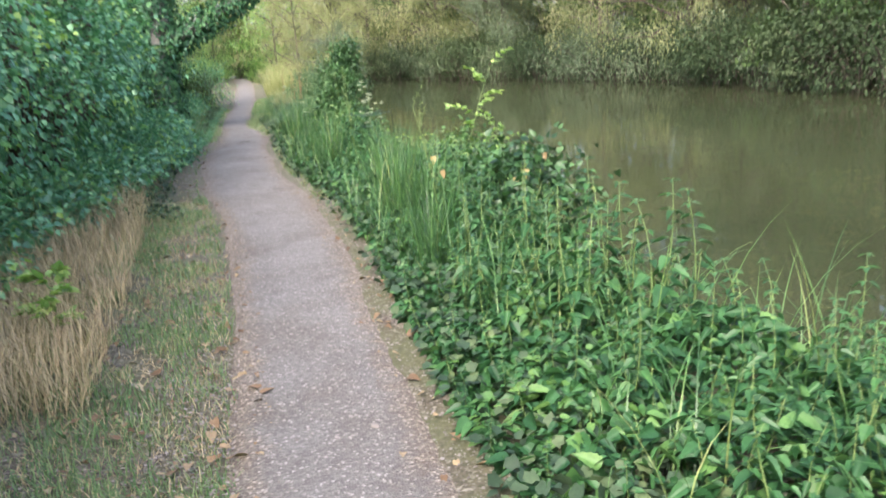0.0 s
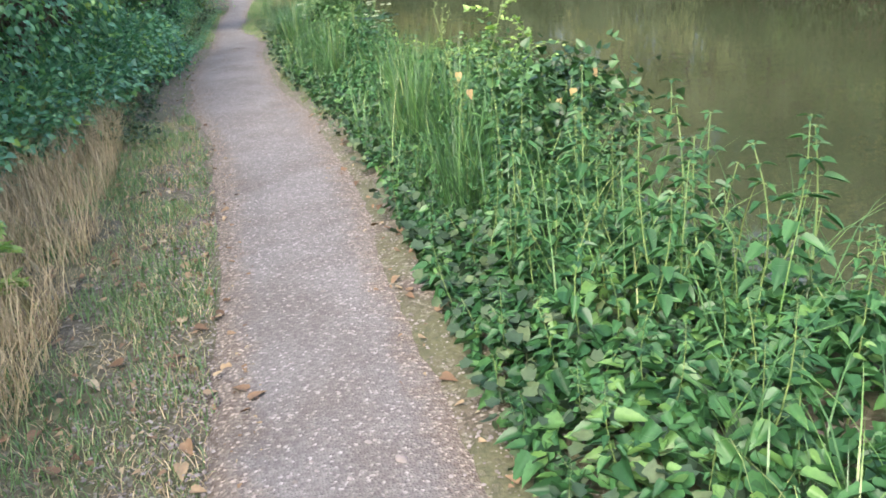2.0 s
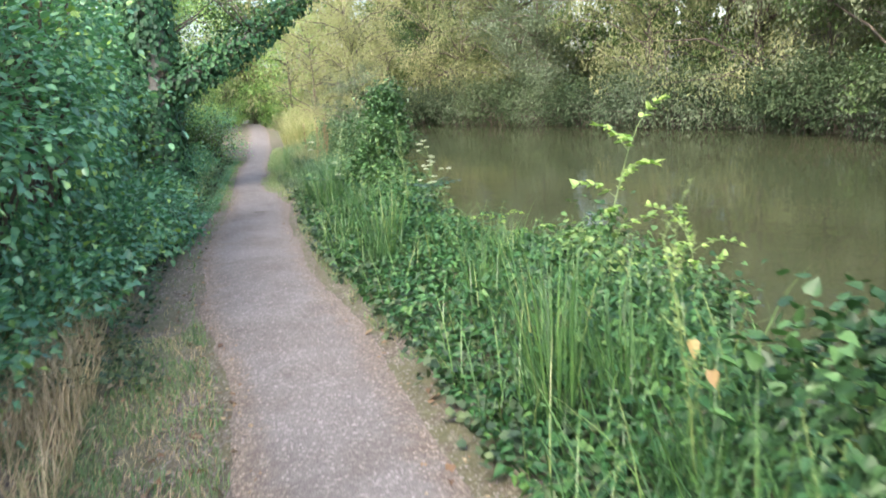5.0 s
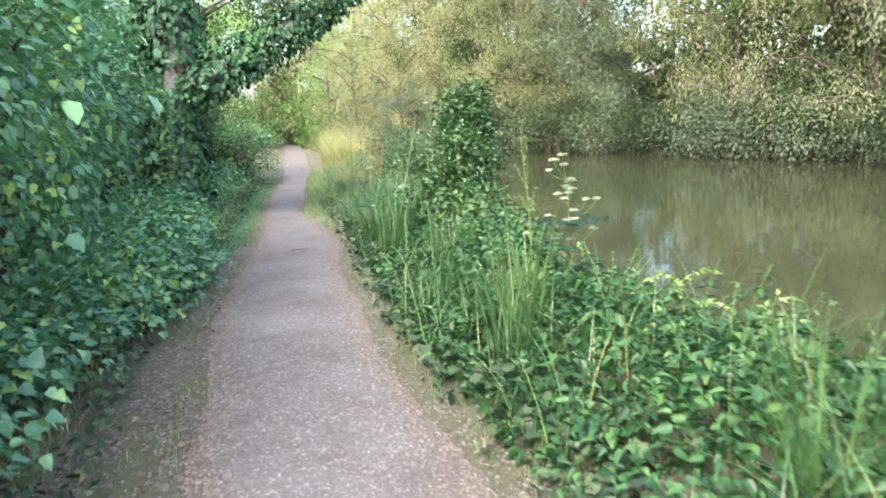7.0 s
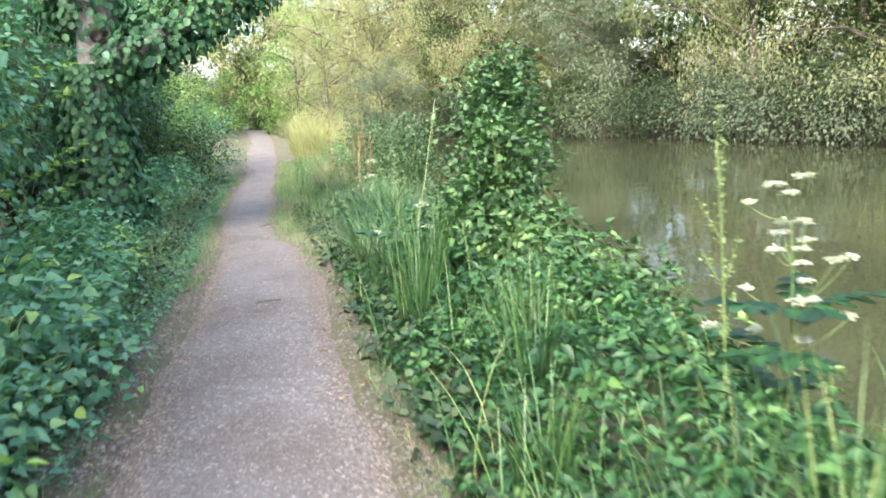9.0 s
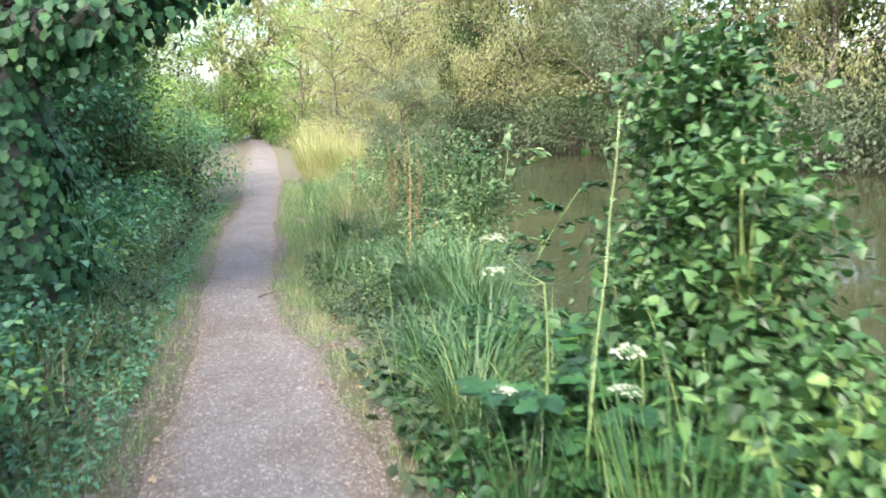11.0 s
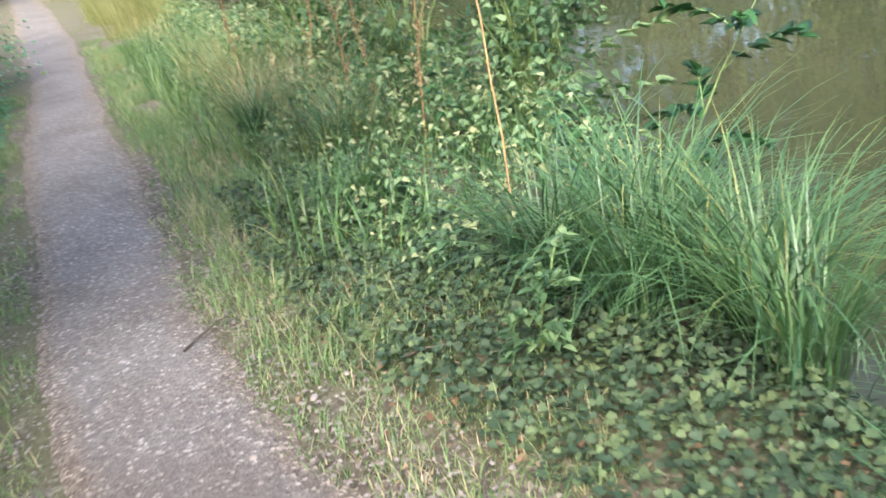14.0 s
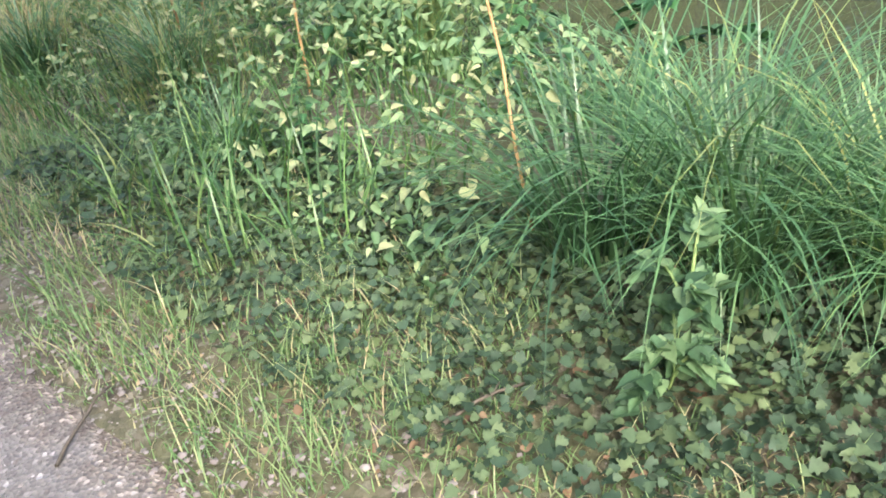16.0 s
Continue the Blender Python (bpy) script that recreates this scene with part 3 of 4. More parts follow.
# --- the hedge on the land side ---
HL = "dense blue-green hawthorn hedge shrub in shade beside the path"
back = [shrub("hedge_shrub", HL, "shrub", HEDGE, 1.05, 3.8, 0.11, 2000, 46, DIAMOND, 0.75, 0.03, "hedge along the path", None, 0.3, 0.24)]
protos = [shrub("hedge_shrub", HL, "shrub", HEDGE, 1.05, h, 0.070, 6500, 50, OVAL, 0.75, 0.03, "hedge along the path", None, 0.3, 0.24) for h in (3.4, 4.2, 3.8)]
row = [(-2.75, -4.0), (-2.8, -2.2), (-2.75, -0.4), (-2.7, 1.3), (-2.75, 2.9), (-2.65, 4.5), (-2.55, 6.1), (-2.6, 7.6), (-2.45, 9.1), (-2.35, 10.6), (-2.25, 12.0), (-2.5, 13.5), (-2.75, 15.0), (-2.9, 16.7), (-3.1, 18.6), (-2.9, 20.3), (-2.8, 22.0), (-2.7, 23.6), (-2.7, 25.2), (-2.8, 26.9), (-3.0, 28.6)]
for k, (x, y) in enumerate(row):
    place(protos[k % 3], x, y, None, rng.uniform(0.92, 1.08), rng.uniform(0.9, 1.15))
for k in range(15):
    place(back[0], -4.6 + rng.normal(0, 0.3), -4 + k * 2.4, None, 1.3, rng.uniform(0.95, 1.15))
for p in protos + back:
    hide_proto(p)

# low brambles and nettles at the hedge's foot
BL = "low bramble with bluish toothed leaves at the hedge foot"
low = [shrub("bramble", BL, "shrub", HEDGE, 0.42, 0.55, 0.058, 560, 20, TOOTHED, 0.9, 0.02, "brambles at the hedge foot", STEM, 0.2, 0.3) for k in range(3)]
for y in np.arange(7.6, 24.5, 0.42):
    x = np.interp(y, [7, 9.5, 12, 13.5, 15, 19, 24], [-1.85, -1.8, -1.6, -1.4, -1.6, -1.75, -1.7]) + rng.normal(0, 0.12)
    place(low[rng.integers(3)], x, y, None, rng.uniform(0.75, 1.25))
for y in np.arange(-1.5, 8, 0.6):
    place(low[rng.integers(3)], -1.95 + rng.normal(0, 0.08), y, None, rng.uniform(0.8, 1.2))
for x, y, s in ((-1.4, 11.2, 0.8), (-1.38, 11.9, 0.9), (-1.25, 12.7, 0.9), (-1.15, 13.4, 0.9), (-1.05, 14.1, 0.7), (-1.2, 14.8, 0.7), (-1.6, 10.4, 0.8), (-1.65, 9.6, 0.9), (-1.6, 12.4, 1.2), (-1.5, 13.8, 1.3), (-1.55, 15.6, 1.1), (-1.35, 16.6, 0.8), (-1.3, 17.6, 0.7), (-1.4, 19.6, 0.7), (-1.3, 21.0, 0.7), (-1.35, 22.6, 0.8), (-1.2, 24.2, 0.8)):
    place(low[rng.integers(3)], x, y, None, s)
for p in low:
    hide_proto(p)

# --- nettles on the canal side ---
SIZES = ((0.55, 9, 0.088), (0.70, 11, 0.092), (0.85, 12, 0.098), (0.45, 8, 0.09))
kinds = [nettle(h, t, l, False) for h, t, l in SIZES]
near_kinds = [nettle(h, t, l, True) for h, t, l in SIZES]


def bed(count, y0, y1, x0, x1, kinds, tall):
    for k in range(count):
        y = rng.uniform(y0, y1)
        u = rng.random()
        lo, hi = (x0, x1) if x1 else (float(path_right(y)) + x0, float(near_bank(y)) + 0.05)
        x = lo + (hi - lo) * u
        s = tall * (0.45 + 0.65 * min(1, (x - lo) / 0.6)) * rng.uniform(0.8, 1.2)
        ob = place(kinds[rng.integers(len(kinds))], x, y, None, s * rng.uniform(0.95, 1.15), s)


bed(70, 1.6, 3.1, 0.06, None, near_kinds, 0.62)
bed(88, 3.1, 5.0, 0.06, None, near_kinds, 0.86)
bed(24, 0.2, 1.6, 0.10, None, kinds, 0.7)
bed(40, 5.0, 8.0, 0.10, None, kinds[:2], 0.8)
bed(65, 8.0, 13.5, 0.10, None, kinds[:2], 0.72)
bed(35, 13.5, 16.6, 0.35, None, kinds, 0.75)
bed(22, 18.9, 23.0, 0.9, None, kinds, 0.85)
bed(10, 17.2, 18.2, 0.95, None, kinds[3:], 0.4)
for p in kinds + near_kinds:
    hide_proto(p)

# --- sedge and rush ---
TL = "arching blue-green sedge tuft on the canal bank"
sedges = [tuft("sedge_tuft", TL, "grass", SEDGE, n, L, 0.13, 0.007, b, "sedge tufts", 5, 0.15, 14) for n, L, b in ((200, 0.86, 2.0), (180, 0.75, 2.2), (220, 0.92, 1.7))]
for x, y, s in ((1.18, 18.2, 0.75), (1.30, 18.2, 0.95), (1.40, 17.95, 1.0), (1.15, 18.55, 0.95), (1.42, 18.4, 1.1), (1.62, 18.1, 1.0), (1.30, 17.7, 0.8), (1.7, 17.75, 0.9), (0.85, 15.9, 0.85), (1.0, 16.3, 0.9), (1.15, 15.5, 0.8), (0.85, 16.8, 0.65), (1.2, 16.8, 0.8), (1.5, 17.1, 0.8), (0.95, 19.8, 0.6), (1.15, 20.5, 0.7), (0.95, 21.5, 0.7), (1.75, 17.2, 0.7)):
    place(sedges[rng.integers(3)], x, y, None, s)
for p in sedges:
    hide_proto(p)
RL = "upright bright green rush tuft among the nettles"
rushes = [tuft("rush_tuft", RL, "grass", RUSH, n, L, 0.12, 0.008, b, "rush tufts", 4, 0.08, 8) for n, L, b in ((70, 0.9, 0.5), (60, 0.75, 0.7))]
for x, y, s in ((1.0, 10.5, 0.9), (1.15, 10.8, 0.95), (1.2, 6.6, 1.0), (1.35, 7.0, 1.05), (1.5, 6.5, 0.95), (0.85, 11.9, 0.8), (1.1, 12.7, 0.8), (1.3, 13.4, 0.8), (0.85, 14.1, 0.9), (1.05, 14.6, 0.9), (0.8, 15.0, 0.7), (1.45, 8.6, 0.8), (1.9, 9.4, 0.8), (1.15, 4.9, 0.9), (1.4, 5.7, 1.0)):
    place(rushes[rng.integers(2)], x, y, None, s)
for p in rushes:
    hide_proto(p)

# --- taller plants with a place of their own ---
clump = shrub("bindweed_thicket", "tall bush smothered in bright green bindweed leaves", "shrub", BIND, 0.41, 2.1, 0.052, 6600, 60, HEART, 0.8, 0.02, "", STEM, 0.5, 0.36, True)
put(clump, 2.1, 16.35)
lobe = shrub("bindweed_thicket", "lower bush hung with bright green bindweed", "shrub", BIND, 0.34, 1.25, 0.052, 2700, 36, HEART, 0.8, 0.02, "", STEM, 0.5, 0.36, True)
put(lobe, 1.88, 15.55)
second = shrub("bindweed_mound", "mound of bindweed with yellowing leaves over the bank", "shrub", BIND, 0.42, 0.85, 0.06, 1300, 26, HEART, 0.85, 0.02, "", STEM, 0.4, 0.3)
put(second, 2.05, 5.55)
mound = shrub("bindweed_mound", "leafy bindweed mound leaning out over the water", "shrub", BIND, 0.45, 0.6, 0.06, 1200, 24, HEART, 0.85, 0.02, "", STEM, 0.4, 0.3)
put(mound, 2.52, 4.4)
for x, y, s in ((2.55, 9.0, 0.9), (2.35, 10.4, 0.8), (2.3, 12.0, 0.75), (2.0, 13.9, 0.8), (1.9, 14.9, 0.95), (1.75, 15.6, 1.1), (2.35, 7.6, 0.8)):
    place(mound, x, y, None, s)
put(sapling(1.2, "willowherb", "pale leafy willowherb shoot leaning over the water", LIME, 9, 0.07, (0.35, 0.1)), 2.5, 9.0)
put(sapling(1.45, "elder_sapling", "thin green elder sapling at the water's edge", HERB, 12, 0.085, (0.1, 0.0)), 2.15, 19.9)
put(sapling(1.05, "elder_sapling", "elder shoot with drooping leaflets over the water", NETTLE, 9, 0.085, (0.55, -0.1)), 2.0, 19.1)
put(sapling(0.3, "loosestrife", "small leafy green plant at the foot of the sedge", HERB, 9, 0.042, (0.1, 0.0)), 0.84, 18.14)
put(dock(1.12, "dark green dock stalk with one yellowed leaf", STEM), 1.42, 5.72)
for x, y, h in ((1.4, 20.0, 0.95), (1.3, 20.7, 1.0), (1.6, 20.9, 1.05), (1.45, 21.9, 1.1), (1.2, 22.6, 1.0)):
    put(dock(h, "rusty dry dock stalk with seed whorls"), x, y, rng.uniform(0, 360))
put(umbellifer(0.98, 24, 0.026), 1.82, 12.0)
put(dock(1.2, "dark dock stalk standing among the hogweed", STEM), 1.58, 12.0)
put(umbellifer(0.78, 3, 0.045), 0.95, 15.42)
put(umbellifer(0.6, 2, 0.05), 1.2, 15.17)

put(sapling(0.42, "yellowing_herb", "small plant with yellow-green leaves in dry grass", LIME, 6, 0.075, (0.1, 0.0)), -1.14, 4.6)
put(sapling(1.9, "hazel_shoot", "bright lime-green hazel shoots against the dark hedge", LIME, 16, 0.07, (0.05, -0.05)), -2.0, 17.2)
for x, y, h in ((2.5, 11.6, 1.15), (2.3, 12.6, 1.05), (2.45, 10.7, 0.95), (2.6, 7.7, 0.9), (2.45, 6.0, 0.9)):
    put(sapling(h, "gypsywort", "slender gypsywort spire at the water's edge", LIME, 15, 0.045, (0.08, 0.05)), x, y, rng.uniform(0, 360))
for (x, y), turn, L in (((-0.02, 19.0), 35, 0.22), ((0.52, 18.45), -20, 0.2), ((0.40, 17.75), 60, 0.14), ((-0.1, 15.2), 10, 0.18)):
    g = Geo()
    tube(g, bow((0, 0, 0.008), (L, 0, 0.012), (0, 0.01, 0.004), 6, 0.002), np.linspace(0.005, 0.003, 6), 5)
    tube(g, bow((L * 0.5, 0, 0.01), (L * 0.7, L * 0.16, 0.014), (0, 0, 0.002), 4), np.linspace(0.0028, 0.0015, 4), 4)
    put(tagged(part("twig", g, TWIG, None, "", True), "short fallen brown twig beside the gravel", "twig"), x, y, turn, 1.0, 0.02)
for x, y, r in ((0.30, 18.62, 0.011), (0.24, 18.45, 0.014), (0.36, 18.5, 0.010), (0.02, 18.3, 0.012), (0.17, 16.8, 0.02), (0.28, 3.4, 0.02), (0.42, 2.95, 0.024)):
    g = Geo()
    a = np.arange(9) * 2 * np.pi / 9
    rings = [np.stack([r * q * np.cos(a) * rng.uniform(0.85, 1.15, 9), r * q * 0.75 * np.sin(a) * rng.uniform(0.85, 1.15, 9), np.full(9, r * h)], 1) for q, h in ((1.0, -0.3), (0.95, 0.2), (0.5, 0.5))]
    j = np.arange(9)
    g.add(np.concatenate(rings), [np.concatenate([np.stack([k * 9 + j, k * 9 + (j + 1) % 9, (k + 1) * 9 + (j + 1) % 9, (k + 1) * 9 + j], 1) for k in (0, 1)]), (18 + j)[None]])
    put(tagged(part("stone", g, PEBBLE), "pale flat stone half sunk in the verge", "stone"), x, y, rng.uniform(0, 360), 1.0, 0.02)

# a pale green stalk leaning against the thicket
g = Geo()
tube(g, bow((1.0, 15.12, -0.02), (1.40, 15.66, 1.38), (0.01, 0.0, 0.02), 8, 0.004), np.linspace(0.0045, 0.0025, 8), 6)
tagged(part("leaning_stalk", g, PALESTEM, None, "", True), "pale green bare stalk leaning against the thicket", "plant")

# a broken dead stalk leaning over the sedge
g = Geo()
tube(g, bow((1.10, 18.70, 0.05), (1.2, 18.98, 1.2), (0.02, 0, 0.03), 7, 0.006), np.linspace(0.0048, 0.0025, 7), 6)
tagged(part("dead_stalk", g, DRYSTEM, None, "", True), "leaning orange-brown dead stalk broken at its foot", "plant")
g = Geo()
at = np.array([[1.38, 5.69, 0.73], [1.44, 5.67, 0.62], [1.97, 5.3, 0.62], [2.08, 5.4, 0.68], [1.90, 5.35, 0.56], [2.16, 5.45, 0.70]])
leaves(g, HEART, at, np.array([0, -0.4, -1.0]) + 0.3 * sphere_dirs(6), np.array([-0.4, -1, 0.3]) + 0.5 * sphere_dirs(6), 0.065, 0.7)
tagged(part("yellowed_leaves", g, YELLOW), "yellowed bindweed leaves hanging over the nettles", "leaf", kind="stuff")


# --- the leaning tree with ivy ---
def ivied_tree():
    root = thing("ivy_clad_tree", "pale grey leaning tree with dark knot and ivy-wrapped limb", "tree")
    x, y = -1.56, 18.6
    tr, limb, ivy, knot, twigs = Geo(), Geo(), Geo(), Geo(), Geo()
    tp = np.array([(x - 0.10, y, -0.1), (x - 0.04, y, 0.5), (x, y, 1.1), (x + 0.06, y, 1.7), (x + 0.12, y, 2.15), (x + 0.14, y + 0.05, 2.7), (x + 0.05, y + 0.1, 3.5), (x - 0.1, y + 0.2, 4.6), (x - 0.2, y + 0.3, 6.5)])
    tube(tr, tp, [0.30, 0.25, 0.22, 0.21, 0.22, 0.18, 0.15, 0.12, 0.05], 12)
    lp = np.array([(x + 0.1, y, 1.9), (x + 0.6, y - 0.05, 2.12), (x + 1.15, y, 2.42), (x + 1.8, y + 0.1, 2.8), (x + 2.45, y + 0.3, 3.25), (x + 3.05, y + 0.6, 3.8)])
    tube(limb, lp, [0.13, 0.12, 0.11, 0.09, 0.06, 0.02], 9)
    n = 10
    a = np.arange(n) * 2 * np.pi / n
    c = np.array([x + 0.16, y - 0.215, 2.2])
    ring = lambda r, d: c + np.stack([r * np.cos(a), np.full(n, d), r * 0.9 * np.sin(a)], 1)
    v = np.concatenate([ring(0.10, 0.03), ring(0.085, -0.03), ring(0.04, -0.005)])
    j = np.arange(n)
    knot.add(v, [np.concatenate([np.stack([k * n + j, k * n + (j + 1) % n, (k + 1) * n + (j + 1) % n, (k + 1) * n + j], 1) for k in (0, 1)]), (2 * n + j)[None]])
    u = rng.random(3800) * 4.6
    k = np.minimum(u.astype(int), 4)
    p = lp[k] + (lp[k + 1] - lp[k]) * (u - k)[:, None]
    d = sphere_dirs(3800)
    rad = np.interp(u, [0, 1, 3, 4.6], [0.30, 0.42, 0.40, 0.26])
    p = p + d * (rad * rng.uniform(0.5, 1.1, 3800))[:, None]
    leaves(ivy, TREFOIL, p, d * 0.5 - [0, 0, 0.7] + 0.4 * sphere_dirs(3800), d + [0, 0, 0.5], 0.075 * rng.uniform(0.6, 1.2, 3800), 0.9)
    m = 3200
    h = rng.random(m) ** 0.8 * 1.95
    ang = rng.uniform(0, 6.283, m)
    rad = np.interp(h, [0, 1.0, 1.95], [0.55, 0.42, 0.27]) * rng.uniform(0.75, 1.1, m)
    p = np.stack([x - 0.05 + rad * np.cos(ang), y + rad * np.sin(ang), h], 1)
    dd = np.stack([np.cos(ang), np.sin(ang), np.zeros(m)], 1)
    leaves(ivy, TREFOIL, p, dd * 0.4 - [0, 0, 0.8] + 0.3 * sphere_dirs(m), dd + [0, 0, 0.4], 0.075 * rng.uniform(0.6, 1.2, m), 0.9)
    m = 4200
    h = rng.uniform(2.3, 5.0, m)
    ang = rng.uniform(0, 6.283, m)
    p = np.stack([x + 0.0 + 0.36 * np.cos(ang), y + 0.1 + 0.36 * np.sin(ang), h], 1) + 0.10 * rng.normal(size=(m, 3))
    dd = np.stack([np.cos(ang), np.sin(ang), np.zeros(m)], 1)
    leaves(ivy, TREFOIL, p, dd * 0.4 - [0, 0, 0.8], dd + [0, 0, 0.4], 0.075, 0.9)
    part("trunk", tr, BARK, root, "pale grey bark", True)
    part("knot", knot, KNOT, root, "dark hollow knot")
    part("limb", limb, BARK, root, "", True)
    part("ivy", ivy, IVY, root, "dark glossy ivy leaves")
    # leafy boughs above the path
    crown = Geo()
    for k in range(26):
        s = tp[rng.integers(5, 9)] if k % 2 else lp[rng.integers(3, 6)]
        e = s + np.array([rng.uniform(-1.2, 2.2), rng.uniform(-1.2, 2.6), rng.uniform(0.3, 1.6)])
        tube(twigs, bow(s, e, (0, 0, 0.15), 6, 0.04), np.linspace(0.022, 0.005, 6), 5)
        m = 170
        p = s + (e - s) * (0.35 + 0.7 * rng.random((m, 1))) + rng.normal(0, 0.17, (m, 3))
        leaves(crown, DIAMOND, p, sphere_dirs(m) - [0, 0, 0.5], [0, 0, 1.0] + 0.6 * sphere_dirs(m), 0.065 * rng.uniform(0.6, 1.2, m), 0.6)
    tagged(part("branchwork", twigs, TWIG, root), kind="stuff")
    part("crown", crown, DARKTREE, root)


ivied_tree()

# bushes beside the path further on
put(shrub("path_bush", "dark rounded bush at the path edge", "shrub", HEDGE, 0.75, 1.5, 0.05, 4200, 34, OVAL, 0.7, 0.02), -1.05, 26.9)
# the lime shrub's pale colour puts the sunny far end into its leaves
wall = [shrub("roadside_shrub", "mixed green shrub further up the path, lime ones coloured as if sunlit", "shrub", m, 1.2, h, 0.08, 4600, 40, DIAMOND, 0.8, 0.03, "shrubs further up the path") for m, h in ((DARKTREE, 3.0), (LIME, 3.4), (DARKTREE, 4.2))]
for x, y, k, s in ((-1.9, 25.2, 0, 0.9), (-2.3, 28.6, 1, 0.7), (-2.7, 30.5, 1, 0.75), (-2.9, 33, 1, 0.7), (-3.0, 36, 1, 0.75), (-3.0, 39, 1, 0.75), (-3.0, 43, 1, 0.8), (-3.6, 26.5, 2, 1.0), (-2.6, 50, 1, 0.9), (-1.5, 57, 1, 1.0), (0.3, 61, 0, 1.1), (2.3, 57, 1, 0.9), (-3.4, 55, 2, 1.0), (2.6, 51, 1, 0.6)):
    place(wall[k], x, y, None, s)
for p in wall:
    hide_proto(p)

# --- golden seeding grass by the path and thinner grass before it ---
gold = [tuft("seeding_grass", "tall sunlit golden grass gone to seed", "grass", GOLD, 150, L, 0.3, 0.011, 0.7, "golden grass clumps", 4, 0.15) for L in (1.2, 1.45)]
for k in range(26):
    y = rng.uniform(28.0, 35)
    place(gold[k % 2], float(path_right(y)) + rng.uniform(0.5, 1.5), y, None, rng.uniform(0.6, 0.95))
for p in gold:
    hide_proto(p)
pale = [tuft("pale_grass", "thin pale straw-coloured grass among the herbs", "grass", m, 90, L, 0.25, 0.004, 1.5, "pale grass tufts", 4, 0.15) for L, m in ((0.85, STRAW), (1.0, GRASS), (0.8, GOLD))]
for k in range(64):
    y = rng.uniform(20.3, 27.5)
    place(pale[rng.integers(3)], float(path_right(y)) + rng.uniform(0.75, 1.8), y, None, rng.uniform(0.5, 0.85))
for p in pale:
    hide_proto(p)

# --- trees of the far bank ---
far_kinds = [
    tree("willow", "broad pale olive willow overhanging the far bank", WILLOW, 8.5, 3.4, 0.09, 28000, 210, 0.16, DIAMOND, 0.42, 0.08, 0.9, "far bank trees"),
    tree("willow", "broad pale olive willow overhanging the far bank", WILLOW, 9.5, 3.8, 0.09, 28000, 220, 0.18, DIAMOND, 0.42, 0.06, 0.9, "far bank trees"),
    tree("sallow", "grey-green sallow with dense twigs on the far bank", SALLOW, 6.5, 2.8, 0.085, 23000, 190, 0.12, DIAMOND, 0.6, 0.04, 0.4, "far bank trees"),
    tree("alder", "dark green alder at the far water's edge", DARKTREE, 9.0, 3.0, 0.085, 23000, 190, 0.15, DIAMOND, 0.7, 0.05, 0.3, "far bank trees"),
    tree("willow", "tall pale willow standing behind the bank", WILLOW, 9.0, 3.6, 0.24, 7500, 170, 0.17, DIAMOND, 0.45, 0.06, 0.8, "far bank trees"),
    tree("alder", "tall green alder standing behind the bank", DARKTREE, 9.0, 3.4, 0.23, 7500, 170, 0.17, DIAMOND, 0.6, 0.06, 0.4, "far bank trees"),
    # leaf colour brightened to stand for sun at the path's end
    tree("ash", "yellow-green ash closing the view, leaves coloured as if sunlit", LIME, 9.0, 3.2, 0.13, 12000, 150, 0.15, DIAMOND, 0.55, 0.03, 0.5, "trees up the path"),
]
stand = ((2, 3), (8, 1), (13, 3), (17.0, 3), (20.0, 3), (23.0, 2), (25.6, 1), (28.4, 3), (30.6, 0), (37.8, 2), (40.5, 0), (44, 1), (48, 3), (52, 0))
for y, k in stand:
    x = float(far_bank(y)) + 1.7 + rng.normal(0, 0.3)
    place(far_kinds[k], x, y, None, rng.uniform(0.95, 1.15), rng.uniform(1.1, 1.3))
for y in np.arange(-2, 62, 4.2):
    place(far_kinds[4 + int(rng.integers(2))], float(far_bank(y)) + 6.5 + rng.normal(0, 0.5), y, None, 1.25, 0.5 if 37.5 < y < 45 else 1.5)
# scrub that hangs to the water, mostly in leaves coloured dark for bank shade
scrub = [shrub("waterside_scrub", "low twiggy scrub trailing into the canal", "shrub", m, 1.15, 1.9, 0.095, 2800, 30, DIAMOND, 0.55, 0.0, "far bank scrub", None, 0.6, 0.28) for m in (SALLOW, SHADED_SCRUB, SHADED_SCRUB)]
for y in np.arange(4, 50, 1.0):
    place(scrub[rng.integers(3)], float(far_bank(y)) + 0.42 + rng.normal(0, 0.2), y, None, rng.uniform(0.85, 1.25), None, -0.42)
for p in scrub:
    hide_proto(p)

# --- trees that close the view up the path, and an added unseen one behind the start ---
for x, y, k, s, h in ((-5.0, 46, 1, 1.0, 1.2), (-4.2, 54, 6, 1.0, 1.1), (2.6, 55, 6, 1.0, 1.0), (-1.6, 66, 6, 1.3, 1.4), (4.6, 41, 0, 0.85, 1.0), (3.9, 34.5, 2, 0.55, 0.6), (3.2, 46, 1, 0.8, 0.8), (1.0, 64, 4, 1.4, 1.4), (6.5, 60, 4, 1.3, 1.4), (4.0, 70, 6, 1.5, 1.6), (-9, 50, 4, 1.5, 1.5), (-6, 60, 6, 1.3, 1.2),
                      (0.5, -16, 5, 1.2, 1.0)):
    place(far_kinds[k], x, y, None, s, h, None, ("leafy tree further up the towpath" if y > 30 else "dark leafy tree added out of view behind the start"))
for p in far_kinds:
    hide_proto(p)

